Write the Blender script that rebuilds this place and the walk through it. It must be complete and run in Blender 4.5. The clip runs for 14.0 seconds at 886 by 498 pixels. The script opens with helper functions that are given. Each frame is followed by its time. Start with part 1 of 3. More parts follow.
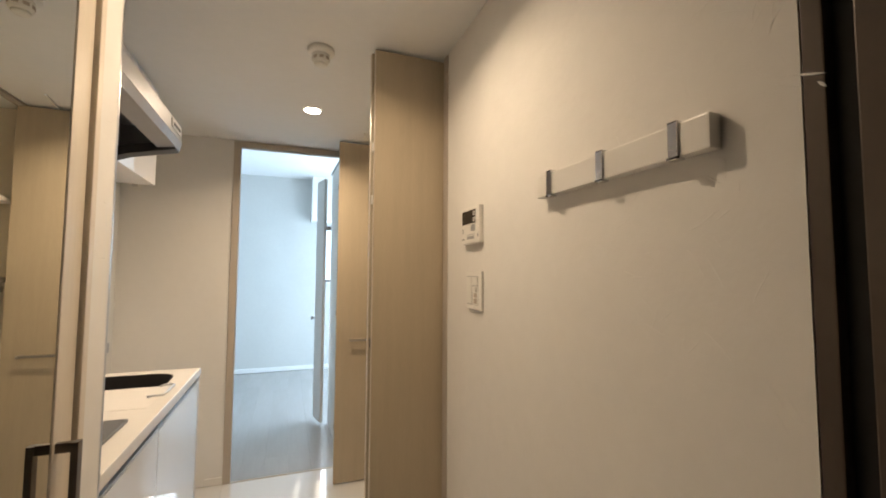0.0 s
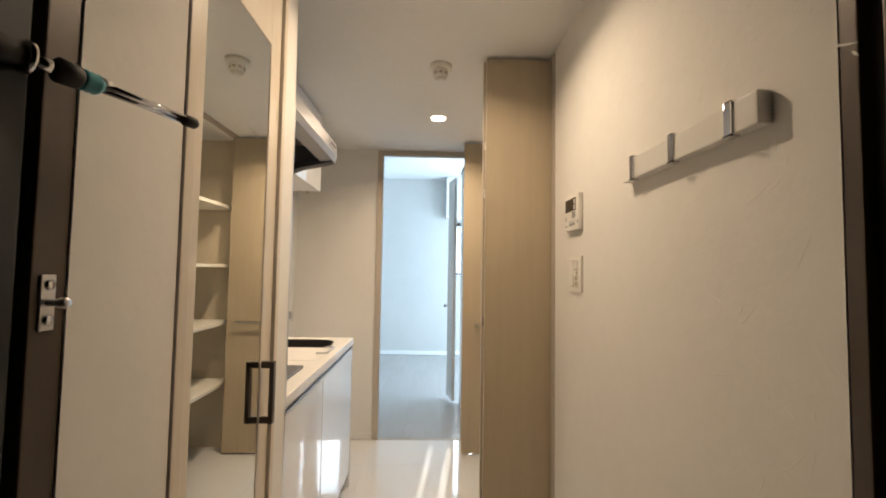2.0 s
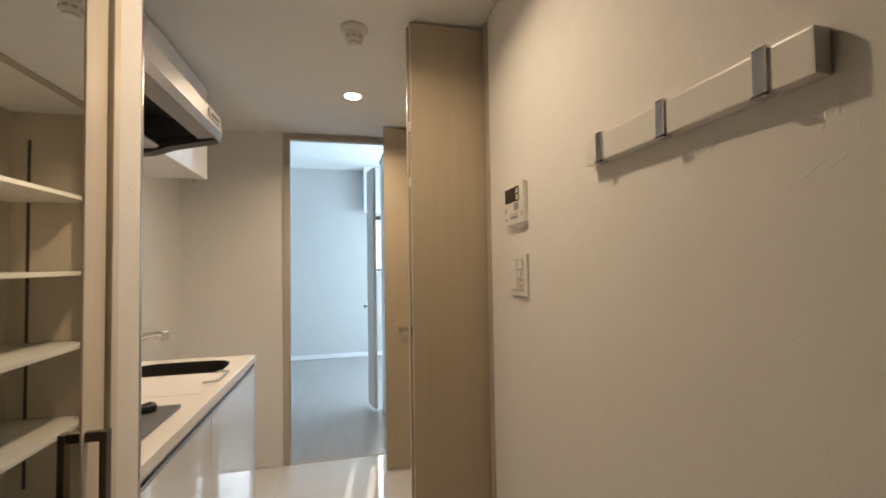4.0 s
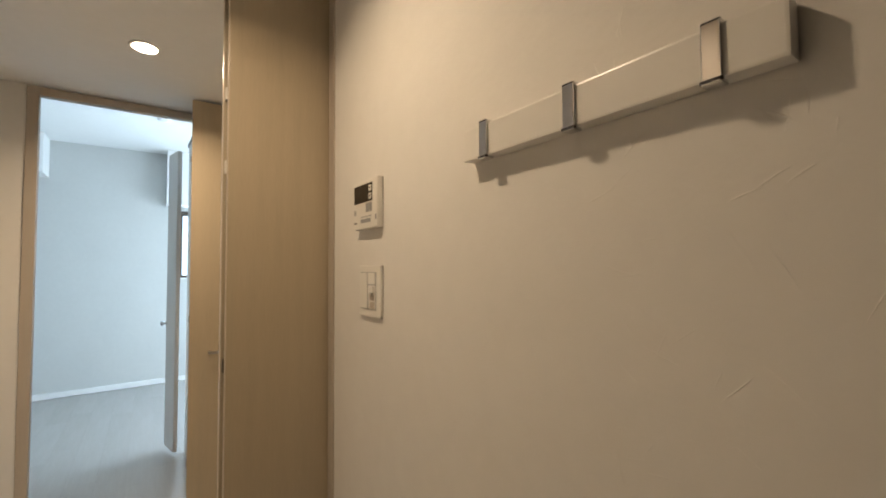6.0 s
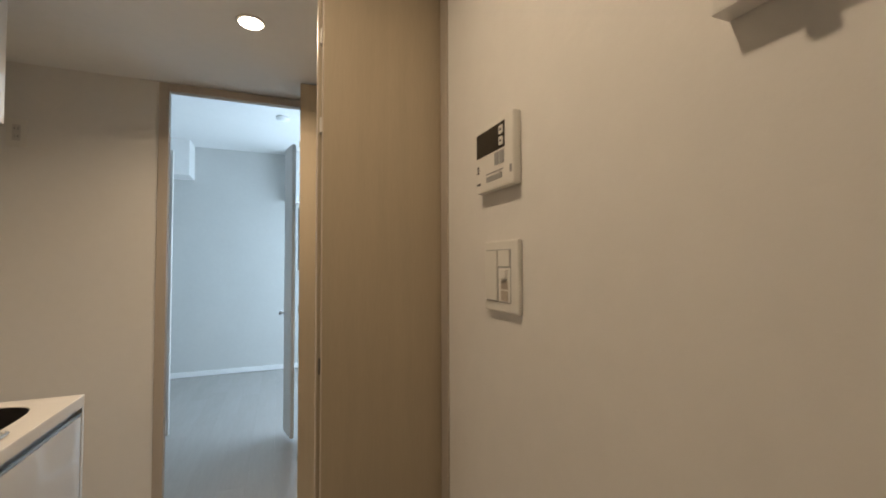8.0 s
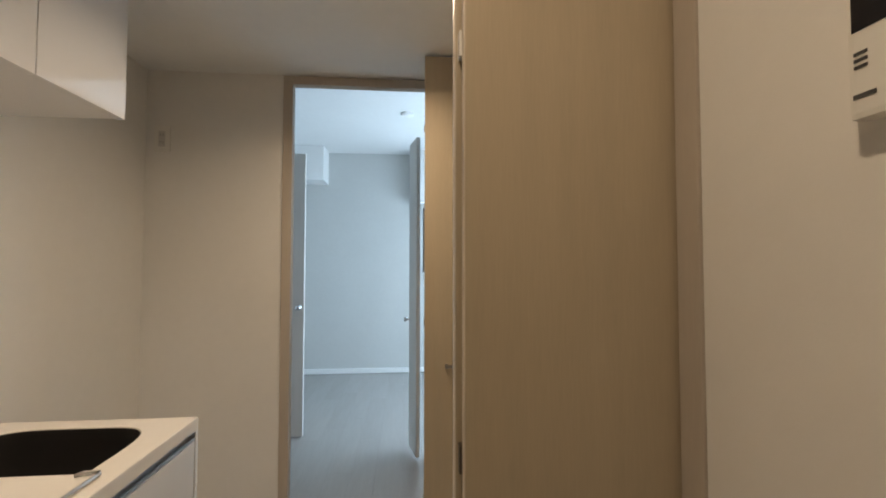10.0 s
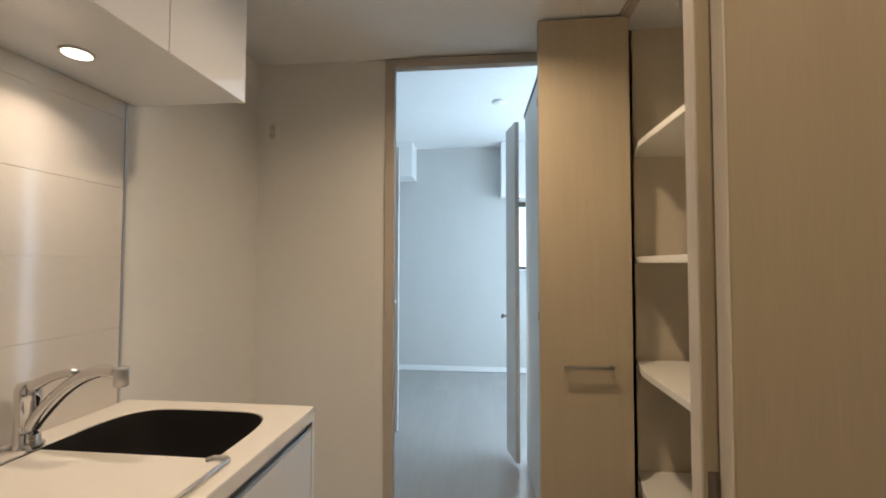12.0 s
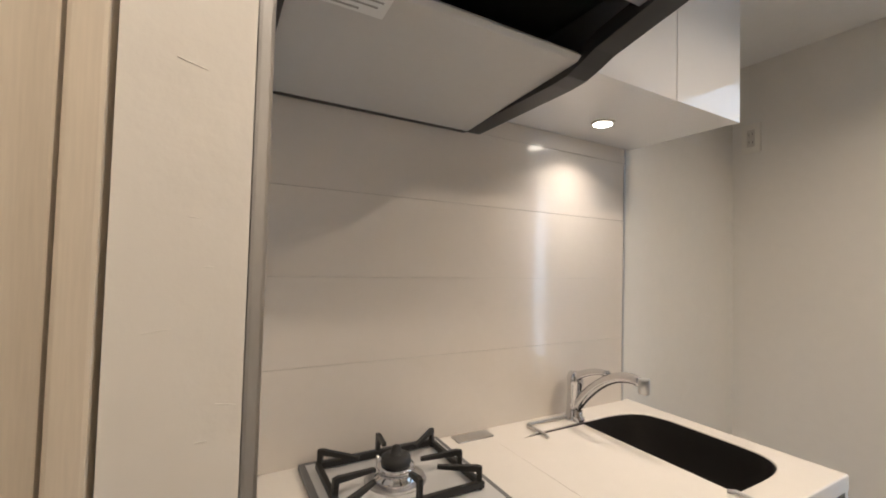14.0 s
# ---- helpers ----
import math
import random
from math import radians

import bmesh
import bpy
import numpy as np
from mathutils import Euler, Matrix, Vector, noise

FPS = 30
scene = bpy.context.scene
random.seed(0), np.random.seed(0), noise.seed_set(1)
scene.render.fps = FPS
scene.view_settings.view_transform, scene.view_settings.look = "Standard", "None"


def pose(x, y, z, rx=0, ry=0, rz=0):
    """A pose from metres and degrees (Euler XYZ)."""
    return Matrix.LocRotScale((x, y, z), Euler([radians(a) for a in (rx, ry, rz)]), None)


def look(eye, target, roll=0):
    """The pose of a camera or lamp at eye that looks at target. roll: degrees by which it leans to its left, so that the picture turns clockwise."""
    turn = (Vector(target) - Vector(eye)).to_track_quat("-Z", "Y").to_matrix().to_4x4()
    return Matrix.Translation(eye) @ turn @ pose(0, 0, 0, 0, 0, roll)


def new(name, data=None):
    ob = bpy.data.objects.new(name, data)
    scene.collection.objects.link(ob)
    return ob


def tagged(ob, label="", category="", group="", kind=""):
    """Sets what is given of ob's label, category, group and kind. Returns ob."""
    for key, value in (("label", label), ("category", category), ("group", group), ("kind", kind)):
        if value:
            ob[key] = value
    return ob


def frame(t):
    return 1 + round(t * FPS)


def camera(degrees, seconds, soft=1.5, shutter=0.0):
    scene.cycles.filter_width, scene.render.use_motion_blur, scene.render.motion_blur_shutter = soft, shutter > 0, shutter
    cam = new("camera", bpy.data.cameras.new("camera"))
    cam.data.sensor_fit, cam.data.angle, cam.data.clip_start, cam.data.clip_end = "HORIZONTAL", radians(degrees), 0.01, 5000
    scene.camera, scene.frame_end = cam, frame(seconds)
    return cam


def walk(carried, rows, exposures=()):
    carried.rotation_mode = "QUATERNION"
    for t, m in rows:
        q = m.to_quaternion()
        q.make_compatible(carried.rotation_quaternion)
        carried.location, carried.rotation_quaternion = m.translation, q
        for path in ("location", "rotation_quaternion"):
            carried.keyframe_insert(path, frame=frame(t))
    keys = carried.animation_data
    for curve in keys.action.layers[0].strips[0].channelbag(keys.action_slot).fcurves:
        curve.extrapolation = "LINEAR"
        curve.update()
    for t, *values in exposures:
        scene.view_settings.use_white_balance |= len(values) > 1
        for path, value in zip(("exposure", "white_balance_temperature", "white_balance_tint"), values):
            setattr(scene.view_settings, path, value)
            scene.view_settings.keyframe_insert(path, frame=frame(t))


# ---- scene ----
cam = camera(94.0, 14.0, soft=1.9)
PATH = [
    (0, (0.292, 2.065, 1.298), (0.991, 3.934, 1.419), 0.3),
    (0.5, (0.359, 1.947, 1.264), (0.724, 3.91, 1.382), 0.6),
    (1, (0.391, 1.886, 1.266), (0.554, 3.877, 1.374), 0.8),
    (1.5, (0.362, 1.87, 1.259), (0.446, 3.865, 1.364), 0.9),
    (2, (0.361, 1.882, 1.254), (0.417, 3.879, 1.354), 0.9),
    (4.5, (0.367, 2.211, 1.291), (1.003, 4.106, 1.351), -0.6),
    (5, (0.394, 2.27, 1.294), (1.242, 4.079, 1.377), -0.1),
    (5.5, (0.411, 2.321, 1.305), (1.449, 4.029, 1.382), -0.4),
    (6, (0.414, 2.359, 1.307), (1.575, 3.986, 1.385), -0.4),
    (6.5, (0.409, 2.375, 1.305), (1.637, 3.951, 1.372), -0.3),
    (7, (0.411, 2.453, 1.301), (1.528, 4.11, 1.371), -0.4),
    (7.5, (0.412, 2.528, 1.29), (1.328, 4.304, 1.359), -0.2),
    (8, (0.498, 2.651, 1.269), (1.231, 4.511, 1.336), -0.2),
    (10.5, (0.511, 3.107, 1.293), (0.591, 5.104, 1.365), 0.2),
    (11, (0.48, 3.132, 1.28), (0.48, 5.131, 1.355), 0.3),
    (11.5, (0.432, 3.201, 1.249), (0.347, 5.198, 1.321), 0.2),
    (12, (0.383, 3.213, 1.243), (0.184, 5.202, 1.314), 0.1),
    (12.5, (0.328, 3.241, 1.247), (-0.145, 5.183, 1.324), 0.2),
    (13, (0.283, 3.274, 1.27), (-0.654, 5.04, 1.341), 0.6),
    (13.5, (0.288, 3.173, 1.301), (-1.126, 4.586, 1.368), 1.2),
    (14, (0.293, 3.074, 1.297), (-1.457, 4.039, 1.365), 1.5),
]
walk(cam, [(t, look(eye, target, roll)) for t, eye, target, roll in PATH],
     exposures=((0, 0.6, 6500, 10), (2, 0.68, 6500, 10), (4.5, 0.28, 6500, 10), (6.5, 0.28, 6900, 10), (7.2, 0.15, 6950, 10), (8, -0.02, 6500, 10), (11, -0.08, 6500, 10), (11.5, 0.1, 6500, 10), (12.5, 0.02, 6500, 10), (13, -0.1, 6600, 10), (13.5, 0.1, 6800, 10), (14, 0.42, 5800, 10)))

# ---- world, lights ----
world = bpy.data.worlds.new("sky")
scene.world = world
world.use_nodes = True
wn = world.node_tree
sky = wn.nodes.new("ShaderNodeTexSky")
sky.sky_type, sky.sun_disc = "NISHITA", False
sky.sun_elevation, sky.sun_rotation = radians(20.5), radians(6.5)
wn.links.new(sky.outputs[0], wn.nodes["Background"].inputs[0])
wn.nodes["Background"].inputs[1].default_value = 0.12


def lamp(name, kind, m, energy, color):
    data = bpy.data.lights.new(name, kind)
    data.energy, data.color = energy, color
    ob = new(name, data)
    ob.matrix_world = m
    return ob, data


sun_way = Vector((math.sin(radians(6.5)) * math.cos(radians(20.5)), math.cos(radians(6.5)) * math.cos(radians(20.5)), math.sin(radians(20.5))))
sun, sun_data = lamp("sun", "SUN", look(sun_way * 20, (0, 0, 0)), 4.0, (1.0, 0.93, 0.82))
sun_data.angle = radians(0.5)

WARM = (1.0, 0.768, 0.53)
DAY = (0.60, 0.81, 1.0)
CEIL, ROOM_CEIL = 2.156, 2.6
for sx, sy, watts in ((0.39, 4.295, 7.2), (0.38, 3.09, 4.3)):
    ob, d = lamp("downlight_glow", "AREA", look((sx, sy, CEIL - 0.011), (sx, sy, 0)), watts, WARM)
    d.shape, d.size, d.spread = "DISK", 0.075, radians(150)
ob, d = lamp("cabinet_light_glow", "AREA", look((-0.504, 4.018, 1.694), (-0.504, 4.018, 0)), 0.85, (1.0, 0.80, 0.61))
d.shape, d.size, d.spread = "DISK", 0.05, radians(125)
# area lamps standing in for sky daylight; the east opening is unseen and added
for eye, target, w, h, watts in (((1.32, 7.98, 1.57), (1.32, 0, 1.2), 1.2, 0.74, 17.0), ((1.91, 6.6, 1.15), (-2, 6.6, 1.0), 1.7, 1.9, 58.0)):
    ob, d = lamp("daylight_stand_in", "AREA", look(eye, target), watts, DAY)
    d.shape, d.size, d.size_y = "RECTANGLE", w, h


# ---- materials ----
def material(name, base, rough=0.5, metal=0.0, vary=0.06, scale=6.0, grain=(1, 1, 1), bump=0.0, bump_scale=200.0, coat=0.0, spec=0.5, random_piece=0.0):
    m = bpy.data.materials.new(name)
    m.use_nodes = True
    nt = m.node_tree
    b = nt.nodes["Principled BSDF"]
    b.inputs["Roughness"].default_value = rough
    b.inputs["Metallic"].default_value = metal
    b.inputs["Coat Weight"].default_value = coat
    b.inputs["Coat Roughness"].default_value = 0.08
    b.inputs["Specular IOR Level"].default_value = spec
    tc = nt.nodes.new("ShaderNodeTexCoord")
    mp = nt.nodes.new("ShaderNodeMapping")
    mp.inputs["Scale"].default_value = grain
    nt.links.new(tc.outputs["Object"], mp.inputs[0])
    mixes = []
    for k, sc, det in ((0, scale, 4.0), (1, scale * 9, 6.0)):
        n = nt.nodes.new("ShaderNodeTexNoise")
        n.inputs["Scale"].default_value, n.inputs["Detail"].default_value = sc, det
        nt.links.new(mp.outputs[0], n.inputs["Vector"])
        mixes.append(n)
    add = nt.nodes.new("ShaderNodeMath")
    add.operation = "ADD"
    nt.links.new(mixes[0].outputs[0], add.inputs[0])
    nt.links.new(mixes[1].outputs[0], add.inputs[1])
    last = add.outputs[0]
    if random_piece:
        info = nt.nodes.new("ShaderNodeObjectInfo")
        ma = nt.nodes.new("ShaderNodeMath")
        ma.operation = "MULTIPLY_ADD"
        ma.inputs[1].default_value = random_piece
        nt.links.new(info.outputs["Random"], ma.inputs[0])
        nt.links.new(last, ma.inputs[2])
        last = ma.outputs[0]
    ramp = nt.nodes.new("ShaderNodeMapRange")
    ramp.inputs["From Min"].default_value, ramp.inputs["From Max"].default_value = 0.6, 1.4 + random_piece
    ramp.inputs["To Min"].default_value, ramp.inputs["To Max"].default_value = 1 - vary, 1 + vary
    nt.links.new(last, ramp.inputs[0])
    mul = nt.nodes.new("ShaderNodeVectorMath")
    mul.operation = "SCALE"
    mul.inputs[0].default_value = base
    nt.links.new(ramp.outputs[0], mul.inputs["Scale"])
    nt.links.new(mul.outputs[0], b.inputs["Base Color"])
    if bump:
        bn = nt.nodes.new("ShaderNodeTexNoise")
        bn.inputs["Scale"].default_value, bn.inputs["Detail"].default_value = bump_scale, 5.0
        nt.links.new(mp.outputs[0], bn.inputs["Vector"])
        bp = nt.nodes.new("ShaderNodeBump")
        bp.inputs["Strength"].default_value, bp.inputs["Distance"].default_value = bump, 0.002
        nt.links.new(bn.outputs[0], bp.inputs["Height"])
        nt.links.new(bp.outputs[0], b.inputs["Normal"])
        nt.links.new(bp.outputs[0], b.inputs["Coat Normal"])
    return m


def glowing(name, color, strength):
    m = bpy.data.materials.new(name)
    m.use_nodes = True
    b = m.node_tree.nodes["Principled BSDF"]
    b.inputs["Emission Color"].default_value = (*color, 1)
    b.inputs["Emission Strength"].default_value = strength
    b.inputs["Base Color"].default_value = (0.9, 0.9, 0.9, 1)
    return m


PLASTER = material("plaster", (0.80, 0.775, 0.735), 0.85, vary=0.025, scale=2.5, bump=0.35, bump_scale=45)
PAPER = material("wallpaper", (0.79, 0.775, 0.745), 0.8, vary=0.02, scale=3, bump=0.2, bump_scale=260)
CEILING = material("ceiling_paper", (0.80, 0.80, 0.79), 0.85, vary=0.02, scale=3, bump=0.2, bump_scale=220)
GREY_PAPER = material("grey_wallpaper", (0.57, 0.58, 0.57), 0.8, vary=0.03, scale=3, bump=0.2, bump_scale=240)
WHITE_PAPER = material("white_wallpaper", (0.82, 0.83, 0.83), 0.8, vary=0.02, scale=3)
LEAF = material("beige_woodgrain", (0.465, 0.39, 0.278), 0.42, vary=0.06, scale=5, grain=(9, 9, 0.5))
LEAF_GREY = material("pale_door_laminate", (0.62, 0.60, 0.57), 0.42, vary=0.04, scale=5, grain=(9, 9, 0.5))
FRAME = material("greige_door_frame", (0.49, 0.43, 0.36), 0.7, vary=0.05, scale=6, grain=(9, 9, 0.6))
STILE = material("cream_woodgrain", (0.70, 0.625, 0.52), 0.42, vary=0.07, scale=6, grain=(10, 10, 0.5))
SHELF = material("white_shelf_board", (0.80, 0.77, 0.70), 0.4, vary=0.02)
DARK_BROWN = material("dark_bronze_metal", (0.075, 0.055, 0.042), 0.4, metal=0.3, vary=0.08, scale=8)
BLACK = material("black_rubber", (0.012, 0.012, 0.012), 0.6, vary=0.1)
PORCH = material("porch_wall_near_black", (0.012, 0.011, 0.010), 0.8, vary=0.1)
PORCH_FLOOR = material("entry_floor_stone", (0.3, 0.28, 0.26), 0.6, vary=0.12, scale=20)
WHITE_GLOSS = material("white_gloss_laminate", (0.82, 0.82, 0.83), 0.025, vary=0.01, coat=0.3)
WORKTOP = material("cream_artificial_marble", (0.83, 0.79, 0.73), 0.25, vary=0.02, scale=30)
TILE = material("white_glazed_tile", (0.70, 0.655, 0.60), 0.22, vary=0.015, scale=5, bump=0.3, bump_scale=9, coat=0.7)
GROUT = material("pale_grout", (0.68, 0.65, 0.61), 0.8)
FLOOR_TILE = material("ivory_floor_tile", (0.68, 0.675, 0.665), 0.035, vary=0.02, scale=4, coat=0.4, spec=0.7)
PLANK = material("greyish_wood_plank", (0.35, 0.335, 0.325), 0.25, vary=0.09, scale=4, grain=(7, 0.7, 7), bump=0.1, bump_scale=60, random_piece=0.35)
CLOSET_WALL = material("cream_closet_lining", (0.64, 0.575, 0.46), 0.6, vary=0.03, scale=4)
CHROME = material("chrome", (0.68, 0.68, 0.70), 0.06, metal=1, vary=0.01)
STEEL = material("brushed_steel", (0.58, 0.58, 0.59), 0.32, metal=1, vary=0.05, scale=12, grain=(1, 12, 1))
LINER = material("grey_hood_liner", (0.16, 0.165, 0.175), 0.4, metal=0.4, vary=0.05)
HOOD = material("silver_hood_paint", (0.34, 0.34, 0.355), 0.35, metal=0.5, vary=0.03)
HOOD_PANEL = material("pale_grey_hood_panel", (0.60, 0.60, 0.60), 0.4, vary=0.02)
DARK_IN = material("dark_hood_inside", (0.03, 0.03, 0.032), 0.45, vary=0.1)
SINK = material("sink_steel_near_black", (0.035, 0.032, 0.03), 0.4, metal=0.3, vary=0.05)
IRON = material("black_cast_iron", (0.015, 0.015, 0.015), 0.5, vary=0.2, scale=30, bump=0.3, bump_scale=300)
PLASTIC = material("white_plastic", (0.80, 0.78, 0.73), 0.35, vary=0.01)
IVORY = material("ivory_rail_lacquer", (0.80, 0.775, 0.73), 0.3, vary=0.01)
GREY_KEY = material("grey_key", (0.33, 0.33, 0.33), 0.5)
INK = material("dark_print", (0.06, 0.06, 0.06), 0.5)
SCREEN = material("dark_display", (0.012, 0.01, 0.01), 0.12, vary=0.1)
TEAL = material("teal_plastic", (0.09, 0.42, 0.50), 0.3)
BRONZE_PULL = material("bronze_pull", (0.17, 0.145, 0.12), 0.38, metal=0.8, vary=0.05)
MIRROR = material("mirror_silver", (0.86, 0.88, 0.87), 0.012, metal=1, vary=0.0)
LIT = glowing("lit_diffuser", (1.0, 0.86, 0.66), 14.0)
LIT_WHITE = material("milky_ceiling_lamp", (0.85, 0.86, 0.87), 0.4)
OUTSIDE_GLOW = glowing("outdoor_glow_sheet", (0.55, 0.78, 1.0), 2.2)
GLASS = bpy.data.materials.new("window_glass")
GLASS.use_nodes = True
_g = GLASS.node_tree.nodes["Principled BSDF"]
_g.inputs["Transmission Weight"].default_value, _g.inputs["Roughness"].default_value, _g.inputs["IOR"].default_value = 1.0, 0.0, 1.05


# ---- building helpers ----
def box_bm(*boxes, bevel=0.0):
    """One bmesh of boxes (x0, x1, y0, y1, z0, z1), with bevelled edges."""
    bm = bmesh.new()
    for x0, x1, y0, y1, z0, z1 in boxes:
        bmesh.ops.create_cube(bm, size=1, matrix=Matrix.Translation(((x0 + x1) / 2, (y0 + y1) / 2, (z0 + z1) / 2)) @ Matrix.Diagonal((x1 - x0, y1 - y0, z1 - z0, 1)))
    if bevel:
        bmesh.ops.bevel(bm, geom=bm.edges[:], offset=bevel, segments=2, profile=0.7, affect="EDGES")
    return bm


def turned_bm(profile, n=32, m=Matrix()):
    """A body of revolution about z from (radius, height) pairs."""
    bm = bmesh.new()
    rows = []
    for r, z in profile:
        rows.append([bm.verts.new(m @ Vector((r * math.cos(2 * math.pi * i / n), r * math.sin(2 * math.pi * i / n), z))) for i in range(n)])
    for a, b in zip(rows, rows[1:]):
        for i in range(n):
            bm.faces.new((a[i], a[(i + 1) % n], b[(i + 1) % n], b[i]))
    bm.faces.new(rows[0][::-1])
    bm.faces.new(rows[-1])
    bmesh.ops.recalc_face_normals(bm, faces=bm.faces[:])
    for f in bm.faces:
        f.smooth = True
    return bm


def tube_bm(points, radii, n=14):
    """A tube along points, with a radius for each."""
    bm = bmesh.new()
    pts = [Vector(p) for p in points]
    if not isinstance(radii, (list, tuple)):
        radii = [radii] * len(pts)
    rows = []
    for i, p in enumerate(pts):
        way = (pts[min(i + 1, len(pts) - 1)] - pts[max(i - 1, 0)]).normalized()
        q = way.to_track_quat("Z", "Y")
        rows.append([bm.verts.new(p + q @ Vector((radii[i] * math.cos(2 * math.pi * k / n), radii[i] * math.sin(2 * math.pi * k / n), 0))) for k in range(n)])
    for a, b in zip(rows, rows[1:]):
        for k in range(n):
            bm.faces.new((a[k], a[(k + 1) % n], b[(k + 1) % n], b[k]))
    bm.faces.new(rows[0][::-1])
    bm.faces.new(rows[-1])
    bmesh.ops.recalc_face_normals(bm, faces=bm.faces[:])
    for f in bm.faces:
        f.smooth = True
    return bm


def extrude_bm(outline, axis, a, b, bevel=0.0):
    """A prism: a 2D outline pulled along an axis from a to b."""
    bm = bmesh.new()

    def at(u, v, w):
        return {"x": (w, u, v), "y": (u, w, v), "z": (u, v, w)}[axis]
    lo = [bm.verts.new(at(u, v, a)) for u, v in outline]
    hi = [bm.verts.new(at(u, v, b)) for u, v in outline]
    n = len(lo)
    bm.faces.new(lo[::-1])
    bm.faces.new(hi)
    for i in range(n):
        bm.faces.new((lo[i], lo[(i + 1) % n], hi[(i + 1) % n], hi[i]))
    bmesh.ops.recalc_face_normals(bm, faces=bm.faces[:])
    if bevel:
        bmesh.ops.bevel(bm, geom=bm.edges[:], offset=bevel, segments=2, profile=0.7, affect="EDGES")
    return bm


def mesh_of(name, bm, mat):
    me = bpy.data.meshes.new(name)
    bm.to_mesh(me)
    bm.free()
    me.materials.append(mat)
    return me


def part(name, bm, mat, parent, label=""):
    ob = new(name, mesh_of(name, bm, mat))
    ob.parent = parent
    if label:
        tagged(ob, label)
    return ob


def thing(name, label, category, group=""):
    return tagged(new(name), label, category, group)


def solid(name, bm, mat, label, category, kind="", group=""):
    return tagged(new(name, mesh_of(name, bm, mat)), label, category, group, kind)


def structure(name, bm, mat, label, category="wall"):
    return solid(name, bm, mat, label, category, "structure")


def leaf_box(p, q, half, z0, z1, bevel=0.003):
    """An upright panel whose plan runs from p to q."""
    a, b = Vector(p), Vector(q)
    w = (b - a).normalized()
    s = Vector((-w.y, w.x)) * half
    return extrude_bm([tuple(a + s), tuple(a - s), tuple(b - s), tuple(b + s)], "z", z0, z1, bevel)


# ---- the setting ----
WR, WL, WB, WD = 0.857, -0.05, -0.65, 5.0
structure("wall_east", box_bm((WR, WR + 0.1, 2.364, 3.525, 0, CEIL)), PLASTER, "cream trowelled plaster wall with faint scratches")
structure("wall_east_end", box_bm((WR, WR + 0.1, 4.86, 4.998, 0, CEIL)), PAPER, "short cream papered wall beside the storage closet")
structure("wall_entry_west", box_bm((WL - 0.1, WL, 2.364, 2.562, 0, CEIL)), PLASTER, "cream plaster wall beside the entrance door")
structure("wall_divider", box_bm((WB - 0.1, WL - 0.002, 3.03, 3.096, 0, CEIL), (WL - 0.06, WL, 3.012, 3.094, 0, CEIL)), PLASTER, "narrow plaster wall end between mirror cabinet and kitchen")
structure("wall_kitchen_west", box_bm((WB - 0.1, WB, 3.1, WD, 0, CEIL)), PAPER, "cream papered kitchen wall behind the counter")
structure("wall_north_west", box_bm((-1.7, -0.047, WD, WD + 0.1, 0, ROOM_CEIL)), PAPER, "cream papered partition wall beside the doorway")
structure("wall_north_east", box_bm((0.80, 2.05, WD, WD + 0.1, 0, ROOM_CEIL)), PAPER, "cream papered partition wall behind the folded closet door")
structure("wall_north_lintel", box_bm((-0.047, 0.80, WD, WD + 0.1, 2.15, ROOM_CEIL)), PAPER, "cream papered strip of wall above the doorway")
structure("ceiling_kitchen", box_bm((-0.75, 1.4, 2.25, WD, CEIL, CEIL + 0.1)), CEILING, "white papered kitchen ceiling", "ceiling")
structure("wall_entry_header", box_bm((-0.4, 1.3, 2.2, 2.362, 2.1, CEIL - 0.002)), PLASTER, "plaster strip above the entrance door frame")
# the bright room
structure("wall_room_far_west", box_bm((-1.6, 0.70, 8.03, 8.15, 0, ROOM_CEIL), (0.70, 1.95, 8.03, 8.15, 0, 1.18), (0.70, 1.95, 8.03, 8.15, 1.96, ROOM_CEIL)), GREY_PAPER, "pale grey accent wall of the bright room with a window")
structure("wall_room_west", box_bm((-1.7, -1.6, WD + 0.1, 8.15, 0, ROOM_CEIL)), WHITE_PAPER, "white papered side wall of the bright room")
# the tall opening is added out of view, for the fill lamp
structure("wall_room_east", box_bm((1.95, 2.05, WD + 0.1, 5.7, 0, ROOM_CEIL), (1.95, 2.05, 7.5, 8.15, 0, ROOM_CEIL), (1.95, 2.05, 5.7, 7.5, 2.15, ROOM_CEIL), (1.95, 2.05, 5.7, 7.5, 0, 0.15)), WHITE_PAPER, "white papered wall of the bright room with an added, unseen tall opening")
structure("ceiling_room", box_bm((-1.7, 2.05, WD + 0.1, 8.15, ROOM_CEIL, ROOM_CEIL + 0.1)), WHITE_PAPER, "white papered ceiling of the bright room", "ceiling")
structure("beam_west", box_bm((-1.6, -0.415, 7.72, 8.028, 2.215, ROOM_CEIL - 0.002)), WHITE_PAPER, "white boxed beam under the room ceiling", "beam")
structure("beam_east", box_bm((0.57, 1.95, 7.80, 8.028, 2.0, ROOM_CEIL - 0.002)), WHITE_PAPER, "white boxed beam above the window", "beam")
structure("baseboard", box_bm((-1.6, 1.95, 8.016, 8.029, 0.004, 0.06), bevel=0.002), WHITE_PAPER, "thin white baseboard at the far wall", "baseboard")
structure("baseboard_kitchen", box_bm((WB + 0.5, -0.05, WD - 0.009, WD - 0.001, 0.001, 0.045), bevel=0.002), PAPER, "thin pale baseboard beside the doorway", "baseboard")
